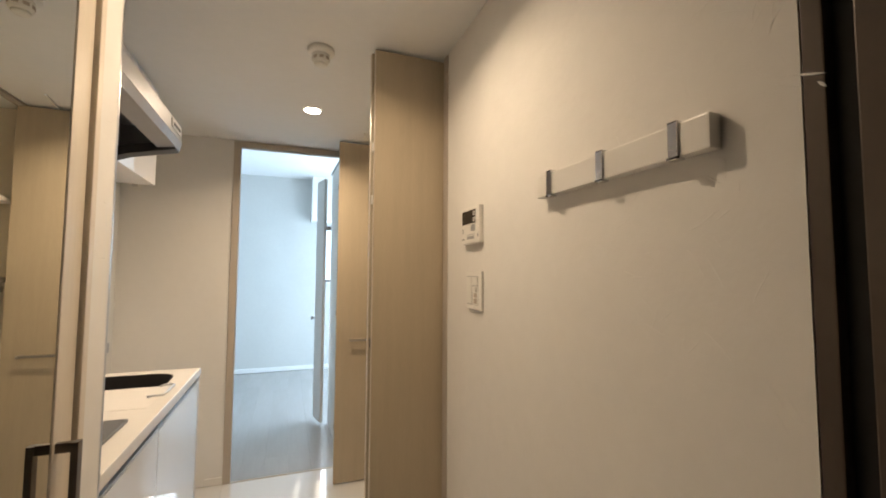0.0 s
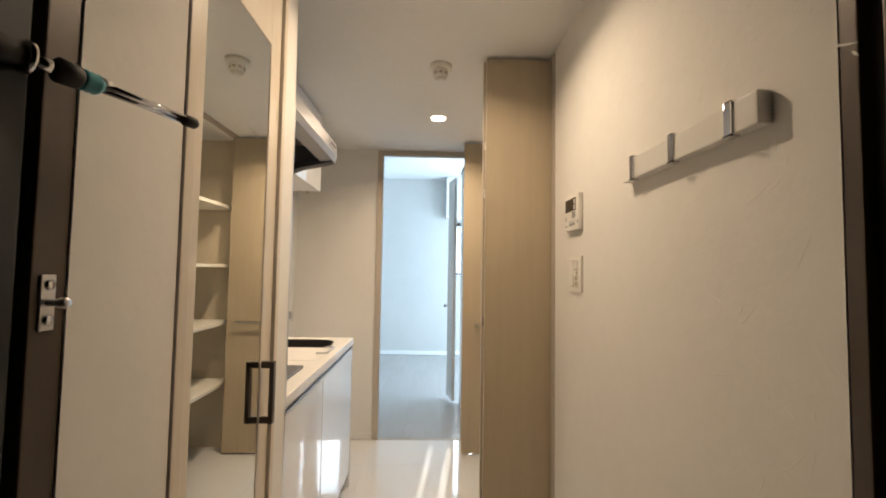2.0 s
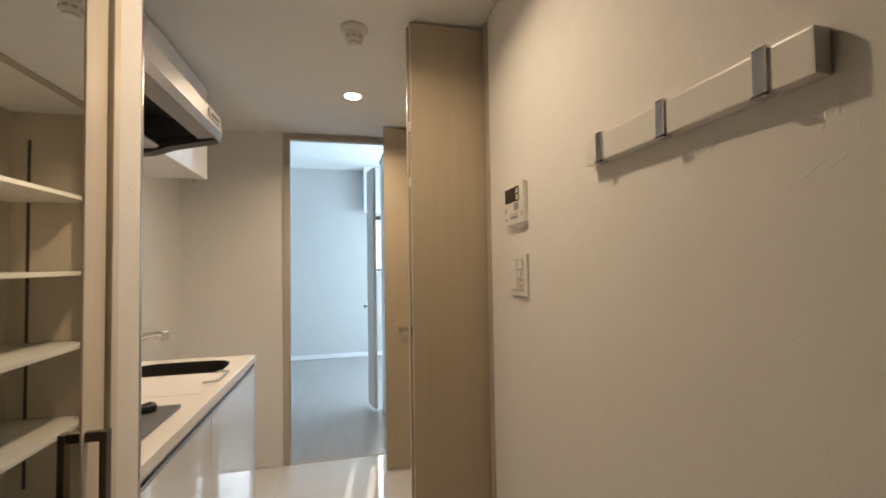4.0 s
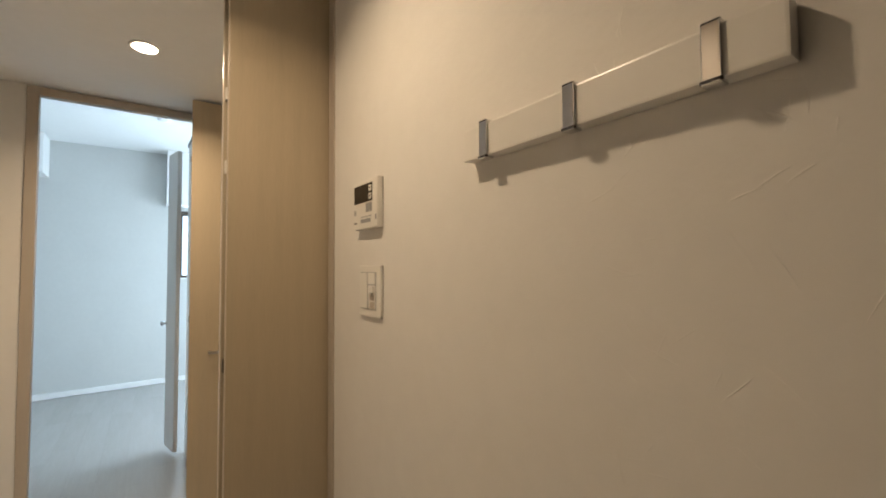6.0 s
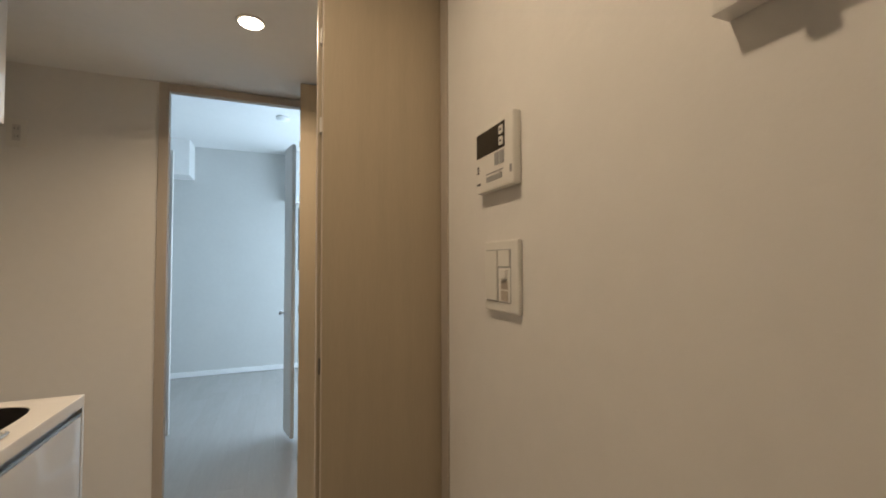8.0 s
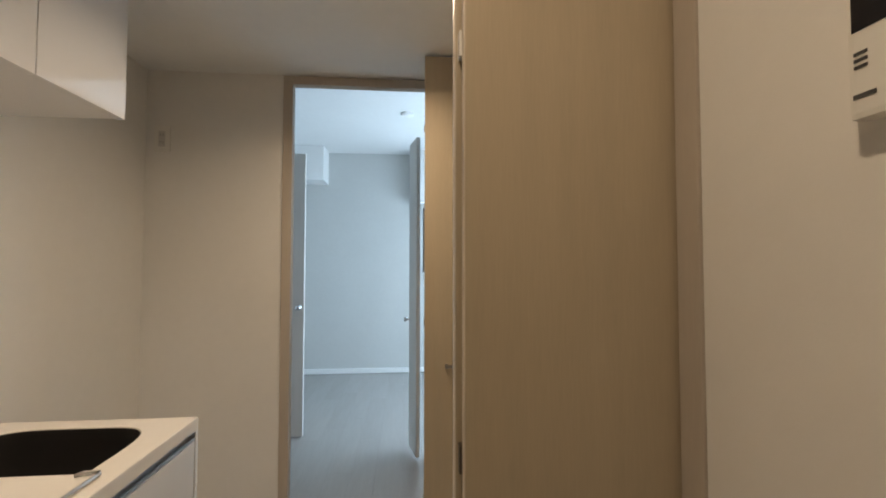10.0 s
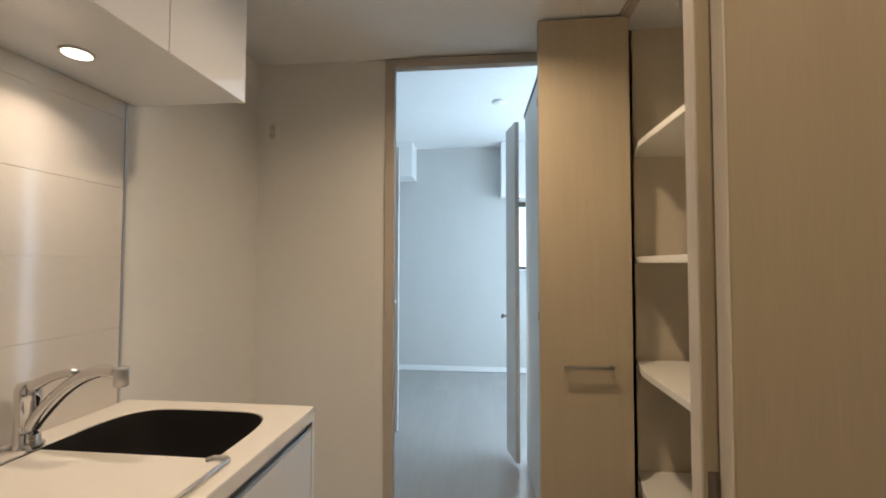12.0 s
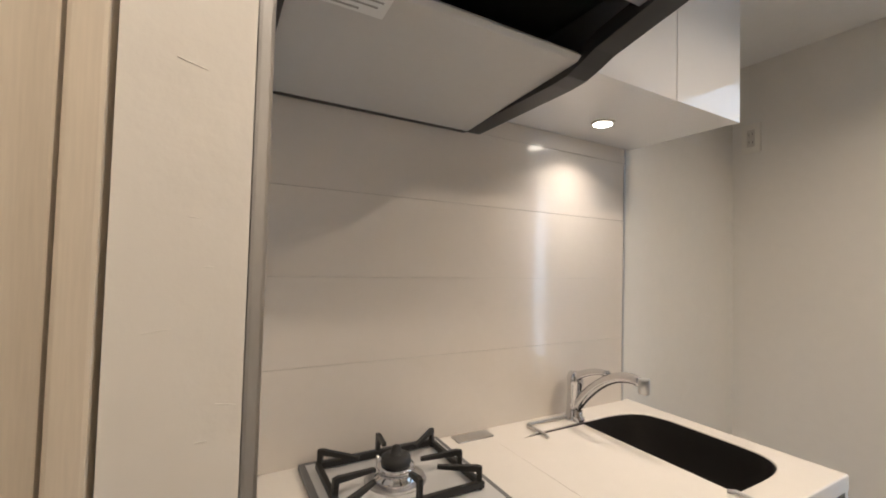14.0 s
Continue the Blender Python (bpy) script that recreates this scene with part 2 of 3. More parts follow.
structure("trim_corner", box_bm((WL - 0.02, WL - 0.001, 3.0965, 3.109, 0, CEIL - 0.002), bevel=0.003), STEEL, "brushed metal edge trim at the end of the wall", "trim")
structure("ground", box_bm((-60, 60, -60, 120, -6.2, -6.0)), PORCH_FLOOR, "pale paved ground far below the window", "ground")
# entry porch
structure("floor_entry", box_bm((-1.3, 2.0, 0.4, 2.3645, -0.1, -0.002)), PORCH_FLOOR, "grey stone floor of the entrance porch", "floor")
# near-black shell closes the porch on all sides, mostly out of view
structure("wall_porch", box_bm((-1.3, 2.0, 0.3, 0.4, -0.1, 2.6), (-1.4, -1.3, 0.3, 2.364, -0.1, 2.6), (2.0, 2.1, 0.3, 2.364, -0.1, 2.6), (-1.3, -0.2, 2.2, 2.36, -0.1, 2.6), (1.05, 2.0, 2.2, 2.36, -0.1, 2.6), (-1.4, 2.1, 0.3, 2.2, 2.6, 2.7), (-0.2, 1.05, 2.2, 2.3, 2.156, 2.6)), PORCH, "near-black walls and roof closing off the porch outside the entrance")

# closet shell
structure("wall_closet", box_bm((1.33, 1.40, 3.48, 4.93, 0, CEIL), (0.90, 1.33, 4.86, 4.93, 0, CEIL), (0.96, 1.33, 3.46, 3.525, 0, CEIL)), CLOSET_WALL, "cream inside walls of the storage closet")


def floor_structure():
    base = structure("floor", box_bm((WB, 1.33, 2.364, 5.0, -0.1, -0.004)), FLOOR_TILE, "glossy ivory tiled kitchen floor", "floor")
    room = structure("floor_room", box_bm((-1.6, 1.95, 5.0, 8.03, -0.1, -0.004)), FRAME, "greyish brown wood plank floor", "floor")
    return base, room


floor, floor_room = floor_structure()

# threshold strip
structure("trim_threshold", box_bm((-0.012, 0.70, 4.992, 5.006, -0.003, 0.003), bevel=0.001), FRAME, "thin threshold strip in the doorway", "trim")


# ---- doorway frame ----
def doorway():
    d = tagged(thing("door_1", "full-height doorway with a greige frame, open", "doorway"), kind="structure")
    part("jamb", box_bm((-0.054, -0.012, WD - 0.012, WD + 0.03, 0, 2.15), bevel=0.002), FRAME, d)
    # right jamb, hidden by the folded door, widened to block a third sun streak
    part("jamb", box_bm((0.70, 0.80, WD - 0.012, WD + 0.112, 0, 2.15), bevel=0.002), FRAME, d)
    part("head", box_bm((-0.012, 0.70, WD - 0.012, WD + 0.03, 2.112, 2.15), bevel=0.002), FRAME, d)
    return d


doorway()


# ---- entrance door frame ----
def entrance_frame():
    d = tagged(thing("door_2", "dark bronze metal entrance door frame, door wide open", "door frame"), kind="structure")
    for side, x0, x1, xg0, xg1 in ((1, WR + 0.001, WR + 0.06, WR + 0.018, WR + 0.06), (-1, WL - 0.06, WL - 0.002, WL - 0.06, WL - 0.018)):
        ye = 2.341 if side > 0 else 2.322
        part("jamb", box_bm((x0, x1, ye, 2.3635, 0, 2.1), bevel=0.002), DARK_BROWN, d)
        part("jamb", box_bm((x0, x1, 2.16, 2.314 if side > 0 else 2.305, 0, 2.1), bevel=0.002), DARK_BROWN if side > 0 else BLACK, d)
        part("gasket", box_bm((xg0, xg1, 2.3142 if side > 0 else 2.3052, ye - 0.0002, 0, 2.1)), BLACK, d, "black rubber door seal")
    part("head", box_bm((WL - 0.06, WR + 0.06, 2.16, 2.3635, 2.1, 2.155), bevel=0.002), DARK_BROWN, d)
    p = part("strike_plate", box_bm((WL - 0.002, WL + 0.001, 2.331, 2.348, 1.182, 1.242), bevel=0.0015), STEEL, d, "steel guard plate with two screws")
    for z in (1.193, 1.231):
        part("screw", turned_bm([(0.006, 0), (0.006, 0.0015), (0.003, 0.003)], 14, pose(WL + 0.001, 2.3395, z, 0, 90, 0)), CHROME, p)
    part("stud", turned_bm([(0.004, 0), (0.004, 0.012), (0.006, 0.013), (0.006, 0.019), (0.005, 0.021)], 16, pose(WL + 0.001, 2.3395, 1.212, 0, 90, 0)), STEEL, p)
    return d


entrance_frame()


def guard_bar():
    """A folding arm that swings from the frame into the room: distances run back from its tip."""
    g = thing("door_guard_arm", "black and chrome door guard arm with a teal ring", "door guard")
    tip, way = Vector((0.022, 2.474, 1.456)), Vector((-0.32, -0.947, 0.0))
    side = Vector((0.947, -0.32, 0.0))

    def at(d, off=0.0, up=0.0):
        return tip + way * d + side * off + Vector((0, 0, up))
    part("bracket", box_bm((WL - 0.03, WL + 0.016, 2.165, 2.235, 1.43, 1.485), bevel=0.006), BLACK, g)
    part("grip", tube_bm([at(0.30), at(0.22), at(0.205), at(0.195)], [0.014, 0.014, 0.012, 0.010]), BLACK, g, "black rubber grip")
    part("flange", tube_bm([at(0.199), at(0.197), at(0.193), at(0.191)], [0.013, 0.017, 0.017, 0.013], 24), CHROME, g)
    part("sleeve", tube_bm([at(0.192), at(0.165)], 0.0075), CHROME, g)
    part("collar", tube_bm([at(0.172), at(0.169), at(0.150), at(0.146)], [0.010, 0.0135, 0.0125, 0.009]), BLACK, g)
    part("ring", tube_bm([at(0.148 - 0.003 * k) for k in range(8)], [0.0095, 0.012, 0.0105, 0.012, 0.0105, 0.012, 0.0105, 0.0085], 20), TEAL, g, "teal plastic adjusting ring")
    part("clip", tube_bm([at(0.129, 0.002, 0.004), at(0.117, 0.002, 0.005)], [0.0065, 0.005]), PLASTIC, g, "white plastic clip")
    part("rod", tube_bm([at(0.13, 0.0035, 0.002), at(0.016, 0.0035, 0.002)], 0.0034), CHROME, g)
    part("rod", tube_bm([at(0.13, -0.0035, -0.002), at(0.016, -0.0035, -0.002)], 0.0034), CHROME, g)
    part("tip", tube_bm([at(0.022), at(0.019), at(0.004), at(0.0)], [0.006, 0.0082, 0.0078, 0.005]), BLACK, g, "black rubber tip")
    return g


guard_bar()


# ---- mirror cabinet ----
def mirror_cabinet():
    c = thing("mirror_cabinet", "cream woodgrain shoe cabinet with a tall mirror door, shut", "cabinet")
    y0, y1, z1 = 2.565, 3.008, CEIL - 0.01
    part("body", box_bm((WB + 0.05, WL - 0.03, y0, y1, 0.02, z1)), SHELF, c)
    part("side_frame", box_bm((WL - 0.03, WL + 0.004, y0, y0 + 0.028, 0.01, z1), bevel=0.003), STILE, c)
    part("side_frame", box_bm((WL - 0.03, WL + 0.004, y1 - 0.022, y1, 0.01, z1), bevel=0.003), STILE, c)
    d = part("door", box_bm((WL - 0.026, WL - 0.004, y0 + 0.031, y0 + 0.061, 0.03, z1 - 0.01), (WL - 0.026, WL - 0.004, y1 - 0.088, y1 - 0.026, 0.03, z1 - 0.01), (WL - 0.026, WL - 0.004, y0 + 0.061, y1 - 0.088, 1.82, z1 - 0.01), (WL - 0.026, WL - 0.004, y0 + 0.061, y1 - 0.088, 0.03, 0.08), bevel=0.002), STILE, c)
    part("mirror", box_bm((WL - 0.02, WL - 0.006, y0 + 0.0615, y1 - 0.0885, 0.08, 1.82)), MIRROR, d, "tall mirror pane")
    yh, xs = y1 - 0.076, WL - 0.004
    part("handle", box_bm((xs + 0.022, xs + 0.032, yh - 0.008, yh + 0.008, 0.87, 1.02), (xs - 0.001, xs + 0.022, yh - 0.005, yh + 0.005, 0.87, 0.886), (xs - 0.001, xs + 0.022, yh - 0.005, yh + 0.005, 1.004, 1.02), bevel=0.0012), BRONZE_PULL, d, "bronze square pull handle")
    return c


mirror_cabinet()


# ---- storage closet ----
def bar_handle(parent, x0, x1, y, z):
    """A slim bar handle on a face that looks to -y."""
    part("handle", box_bm((x0, x1, y - 0.030, y - 0.022, z - 0.006, z + 0.006), (x0 + 0.004, x0 + 0.014, y - 0.023, y + 0.001, z - 0.005, z + 0.005), (x1 - 0.014, x1 - 0.004, y - 0.023, y + 0.001, z - 0.005, z + 0.005), bevel=0.0015), STEEL, parent, "slim brushed steel bar handle")


def folded_doors():
    a = thing("folding_door", "beige woodgrain folding closet door, folded open beside the plaster wall", "door", "closet folding doors")
    part("leaf", box_bm((0.582, 0.868, 3.570, 3.590, 0.012, 2.143), bevel=0.002), LEAF, a)
    part("leaf", box_bm((0.574, 0.862, 3.602, 3.622, 0.012, 2.143), bevel=0.002), LEAF, a)
    part("edge_band", box_bm((0.5805, 0.582, 3.571, 3.589, 0.013, 2.142)), STILE, a, "pale edge band")
    part("edge_band", box_bm((0.5725, 0.574, 3.603, 3.621, 0.013, 2.142)), STILE, a, "pale edge band")
    for z, mat in ((0.35, BRONZE_PULL), (1.045, BRONZE_PULL), (1.575, PLASTIC), (1.775, PLASTIC)):
        part("hinge", box_bm((0.577, 0.586, 3.5885, 3.6035, z - 0.017, z + 0.017), bevel=0.001), mat, a)
    part("guide_pin", turned_bm([(0.005, 0), (0.005, 0.010), (0.003, 0.012)], 14, Matrix.Translation((0.61, 3.612, 2.1425))), STEEL, a)
    b = thing("folding_door", "beige woodgrain folding closet door with a bar handle, folded open beside the doorway", "door", "closet folding doors")
    f = part("leaf", box_bm((0.582, 0.904, 4.740, 4.760, 0.012, 2.143), bevel=0.002), LEAF, b)
    part("leaf", box_bm((0.585, 0.904, 4.772, 4.792, 0.012, 2.143), bevel=0.002), LEAF, b)
    part("guide_arm", leaf_box((0.710, 4.55), (0.742, 4.742), 0.005, 2.1432, 2.153, 0.001), PLASTIC, b, "white guide arm in the track")
    bar_handle(f, 0.663, 0.834, 4.740, 0.88)
    for z in (0.35, 1.05, 1.85):
        part("hinge", box_bm((0.58, 0.594, 4.7585, 4.7735, z - 0.014, z + 0.014), bevel=0.001), BRONZE_PULL, b)


folded_doors()
structure("trim_closet_jamb", box_bm((WR - 0.004, 0.96, 3.526, 3.566, 0, CEIL - 0.002), bevel=0.002), FRAME, "greige closet door jamb", "trim")
structure("trim_closet_jamb_far", box_bm((WR - 0.004, 0.92, 4.795, 4.858, 0, CEIL - 0.002), bevel=0.002), FRAME, "greige closet door jamb", "trim")
structure("trim_closet_track", box_bm((0.875, 0.915, 3.567, 4.814, 2.143, CEIL - 0.001), (0.888, 0.902, 3.567, 4.814, 2.138, 2.1435), bevel=0.001), FRAME, "greige folding door track under the ceiling", "trim")


def closet_shelves():
    for z in (1.650, 1.247, 0.860, 0.45):
        solid("closet_shelf", extrude_bm([(0.945, 3.532), (1.322, 3.532), (1.322, 4.852), (0.955, 4.852), (0.918, 4.70), (0.915, 4.60), (0.915, 3.75), (0.93, 3.60)], "z", z, z + 0.022, 0.003), SHELF, "white adjustable closet shelf board, empty", "shelf", group="closet shelves")
    for x in (0.935, 1.245):
        for y0, y1 in ((4.8555, 4.8595), (3.5255, 3.5295)):
            s = thing("shelf_standard", "slotted metal shelf standard on the closet wall", "shelf bracket", "shelf standards")
            part("strip", box_bm((x - 0.007, x + 0.007, y0, y1, 0.1, 2.0)), BRONZE_PULL, s)
            ys = y0 - 0.0008 if y0 > 4 else y1
            slots = [(x - 0.002, x + 0.002, ys, ys + 0.0008, 0.12 + 0.02 * k, 0.13 + 0.02 * k) for k in range(92)]
            part("slot_row", box_bm(*slots), INK, s)


closet_shelves()


# ---- fixtures on the plaster wall ----
def hook_rail():
    r = thing("coat_rail", "ivory wall-mounted coat rail with three chrome hooks", "coat rail")
    x0 = WR - 0.024
    part("rail", box_bm((x0, WR - 0.0005, 2.461, 2.886, 1.475, 1.526), bevel=0.003), IVORY, r)
    for yc in (2.835, 2.676, 2.518):
        h = part("hook", box_bm((x0 - 0.0035, x0 - 0.0002, yc - 0.0085, yc + 0.0085, 1.4735, 1.530), (x0 - 0.0035, x0 + 0.012, yc - 0.0085, yc + 0.0085, 1.5264, 1.530), (x0 - 0.0045, x0 + 0.012, yc - 0.0085, yc + 0.0085, 1.4705, 1.4746), bevel=0.0012), CHROME, r, "folded flat chrome hook")
        part("pivot", turned_bm([(0.0022, -0.0095), (0.0022, 0.0095)], 12, pose(x0 - 0.003, yc, 1.4735, 90, 0, 0)), DARK_IN, h)
    return r


hook_rail()


def wall_remote():
    p = thing("water_heater_remote", "white water heater remote with a dark display", "control panel")
    xf = WR - 0.017
    part("housing", box_bm((xf, WR - 0.0005, 3.215, 3.347, 1.396, 1.516), bevel=0.005), PLASTIC, p)
    f = xf - 0.0006
    part("display", box_bm((f, xf + 0.002, 3.240, 3.343, 1.461, 1.505), bevel=0.0003), SCREEN, p, "dark glossy display")
    for z in (1.492, 1.473):
        part("key", box_bm((f - 0.0012, xf, 3.245, 3.258, z - 0.007, z + 0.007), bevel=0.0005), PLASTIC, p)
        part("arrow", box_bm((f - 0.0016, f - 0.001, 3.249, 3.254, z - 0.002, z + 0.002)), INK, p)
    for y in (3.243, 3.260):
        part("key", box_bm((f - 0.001, xf, y, y + 0.0135, 1.436, 1.457), bevel=0.0005), GREY_KEY, p, "grey rubber key")
    for k in range(3):
        part("print_bar", box_bm((f, xf, 3.333, 3.342, 1.433 + 0.005 * k, 1.4355 + 0.005 * k)), INK, p)
    part("print_bar", box_bm((f, xf, 3.246, 3.305, 1.4245, 1.4265)), GREY_KEY, p)
    part("print_bar", box_bm((f, xf, 3.250, 3.305, 1.411, 1.4205)), GREY_KEY, p)
    part("print_bar", box_bm((f, xf, 3.328, 3.343, 1.411, 1.4145)), INK, p)
    part("flap", box_bm((f - 0.0006, xf + 0.001, 3.219, 3.224, 1.415, 1.427), bevel=0.0003), GREY_KEY, p)
    s = thing("light_switch", "ivory wall switch plate with rocker and dimmer keys", "light switch")
    xs = WR - 0.0085
    part("plate", box_bm((xs, WR - 0.0005, 3.216, 3.331, 1.185, 1.307), bevel=0.003), PLASTIC, s)
    # grey slab just proud of the plate paints the shade between the keys
    part("gap_shade", box_bm((xs - 0.0005, xs + 0.001, 3.2785, 3.3235, 1.2015, 1.2915), (xs - 0.0005, xs + 0.001, 3.2385, 3.2785, 1.2015, 1.2915)), GREY_KEY, s, "grey backing that paints the shadow in the gap round the keys")
    part("rocker", box_bm((xs - 0.0035, xs + 0.001, 3.281, 3.322, 1.204, 1.290), bevel=0.001), PLASTIC, s)
    part("rocker", box_bm((xs - 0.003, xs + 0.001, 3.240, 3.277, 1.2625, 1.290), bevel=0.001), PLASTIC, s)
    part("inset", box_bm((xs - 0.0015, xs + 0.001, 3.2395, 3.2775, 1.2025, 1.2605), bevel=0.0006), PLASTIC, s)
    part("knob", box_bm((xs - 0.007, xs, 3.246, 3.268, 1.242, 1.2575), bevel=0.002), PLASTIC, s)
    for z0, z1 in ((1.2245, 1.2385), (1.2055, 1.2215)):
        part("sensor_window", box_bm((xs - 0.0022, xs, 3.246, 3.268, z0, z1), bevel=0.0006), FRAME, s, "greyish translucent sensor window")


wall_remote()


def plaster_strokes():
    """Raised trowel strokes of the plaster, in short uneven ridges."""
    rnd = random.Random(7)
    bm = bmesh.new()
    for k in range(120):
        y = 2.38 + 0.26 * rnd.random() ** 1.4
        z = 0.25 + 1.85 * rnd.random()
        ang = rnd.choice((rnd.gauss(0.1, 0.4), rnd.gauss(1.5, 0.4), rnd.gauss(0.7, 0.3)))
        n = rnd.randint(1, 3)
        for j in range(n):
            ln, wd = rnd.uniform(0.008, 0.05), rnd.uniform(0.0011, 0.0022)
            ang += rnd.gauss(0, 0.5)
            dy, dz = math.cos(ang), math.sin(ang)
            cy, cz = y + rnd.gauss(0, 0.02) * (j > 0), z + rnd.gauss(0, 0.02) * (j > 0)
            rows = []
            for s in range(5):
                u = (s / 4 - 0.5) * ln
                bend = 0.025 * ln * math.sin(s * 0.9 + k)
                w = wd * (1 - abs(s / 2 - 1) ** 2 * 0.9)
                py, pz = cy + u * dy - bend * dz, cz + u * dz + bend * dy
                rows.append([bm.verts.new((WR + 0.0002, py - w * dz, pz + w * dy)), bm.verts.new((WR - 0.0002 - 0.0003 * rnd.random(), py, pz)), bm.verts.new((WR + 0.0002, py + w * dz, pz - w * dy))])
            for a, b in zip(rows, rows[1:]):
                for i in (0, 1):
                    bm.faces.new((a[i], b[i], b[i + 1], a[i + 1]))
    bmesh.ops.recalc_face_normals(bm, faces=bm.faces[:])
    ob = part("trowel_strokes", bm, PLASTER, bpy.data.objects["wall_east"])
    tagged(ob, kind="stuff")
    bm = bmesh.new()
    for y, z, ln, a in ((3.055, 1.435, 0.02, -0.25), (3.06, 1.325, 0.008, -0.1), (3.07, 1.29, 0.007, 0), (3.04, 1.245, 0.02, 0.15), (3.085, 1.19, 0.014, -0.15), (3.07, 1.165, 0.008, 0), (3.06, 1.6, 0.02, 0.3), (3.05, 0.9, 0.02, -0.3)):
        dy, dz = math.cos(a), math.sin(a)
        rows = []
        for s in range(5):
            u, w = (s / 4 - 0.5) * ln, 0.0006 * (1 - abs(s / 2 - 1) ** 2 * 0.9)
            rows.append([bm.verts.new((WL - 0.0002, y + u * dy - w * dz, z + u * dz + w)), bm.verts.new((WL + 0.0004, y + u * dy, z + u * dz)), bm.verts.new((WL - 0.0002, y + u * dy + w * dz, z + u * dz - w))])
        for p, q in zip(rows, rows[1:]):
            for i in (0, 1):
                bm.faces.new((p[i], q[i], q[i + 1], p[i + 1]))
    bmesh.ops.recalc_face_normals(bm, faces=bm.faces[:])
    tagged(part("trowel_strokes", bm, PLASTER, bpy.data.objects["wall_divider"]), kind="stuff")


plaster_strokes()


# ---- ceiling fixtures ----
def downlight(x, y, z, r, group):
    d = thing("downlight", "small round recessed ceiling downlight, lit", "downlight", group)
    part("trim_ring", turned_bm([(r * 1.22, 0), (r * 1.2, -0.004), (r * 1.02, -0.005), (r, -0.0005)], 32, Matrix.Translation((x, y, z))), PLASTIC, d)
    part("diffuser", turned_bm([(r * 0.98, -0.0055), (r * 0.6, -0.0065), (0.001, -0.007)], 32, Matrix.Translation((x, y, z))), LIT, d, "glowing warm diffuser")


downlight(0.39, 4.295, CEIL - 0.0005, 0.042, "kitchen downlights")
downlight(0.38, 3.09, CEIL - 0.0005, 0.042, "kitchen downlights")
downlight(-0.504, 4.018, 1.7045, 0.026, "cabinet downlight")


def smoke_detector(x, y, z):
    s = thing("smoke_detector", "white round smoke detector on the kitchen ceiling", "smoke detector")
    m = Matrix.Translation((x, y, z)) @ Matrix.Diagonal((1.0, 1.0, 1.25, 1))
    part("base", turned_bm([(0.050, 0), (0.050, -0.010), (0.047, -0.014), (0.036, -0.017)], 36, m), PLASTIC, s)
    part("chamber", turned_bm([(0.033, -0.016), (0.031, -0.020), (0.031, -0.040), (0.027, -0.044), (0.012, -0.046), (0.001, -0.046)], 36, m), PLASTIC, s)
    for k in range(8):
        a = k * math.pi / 4
        part("vent_slot", box_bm((0.0305, 0.0318, -0.008, 0.008, -0.035, -0.026)), FRAME, s).matrix_basis = m @ pose(0, 0, 0, 0, 0, math.degrees(a))
    part("lower_ring", turned_bm([(0.024, -0.045), (0.023, -0.050), (0.020, -0.052), (0.001, -0.052)], 28, m), PLASTIC, s)


smoke_detector(0.389, 3.672, CEIL - 0.0005)


def room_lamp(x, y, z):
    s = thing("ceiling_socket", "small white round ceiling socket in the bright room", "ceiling socket")
    part("base", turned_bm([(0.055, 0), (0.055, -0.015), (0.045, -0.024), (0.001, -0.026)], 28, Matrix.Translation((x, y, z))), LIT_WHITE, s)


room_lamp(0.51, 6.655, ROOM_CEIL - 0.0005)


# ---- kitchen unit ----
KY0, KY1, KX = 3.112, 4.328, -0.084
SX0, SX1, SY0, SY1 = -0.565, -0.158, 3.76, 4.272


def sink_outline(n=64, grow=0.0):
    """A rounded basin outline, softer on the far side."""
    cx, cy, a, b = (SX0 + SX1) / 2, (SY0 + SY1) / 2, (SX1 - SX0) / 2 + grow, (SY1 - SY0) / 2 + grow
    pts = []
    for i in range(n):
        t = 2 * math.pi * i / n
        c, s = math.cos(t), math.sin(t)
        e = 0.42 if s > 0 else 0.3
        pts.append((cx + a * math.copysign(abs(c) ** e, c), cy + b * math.copysign(abs(s) ** e, s)))
    return pts


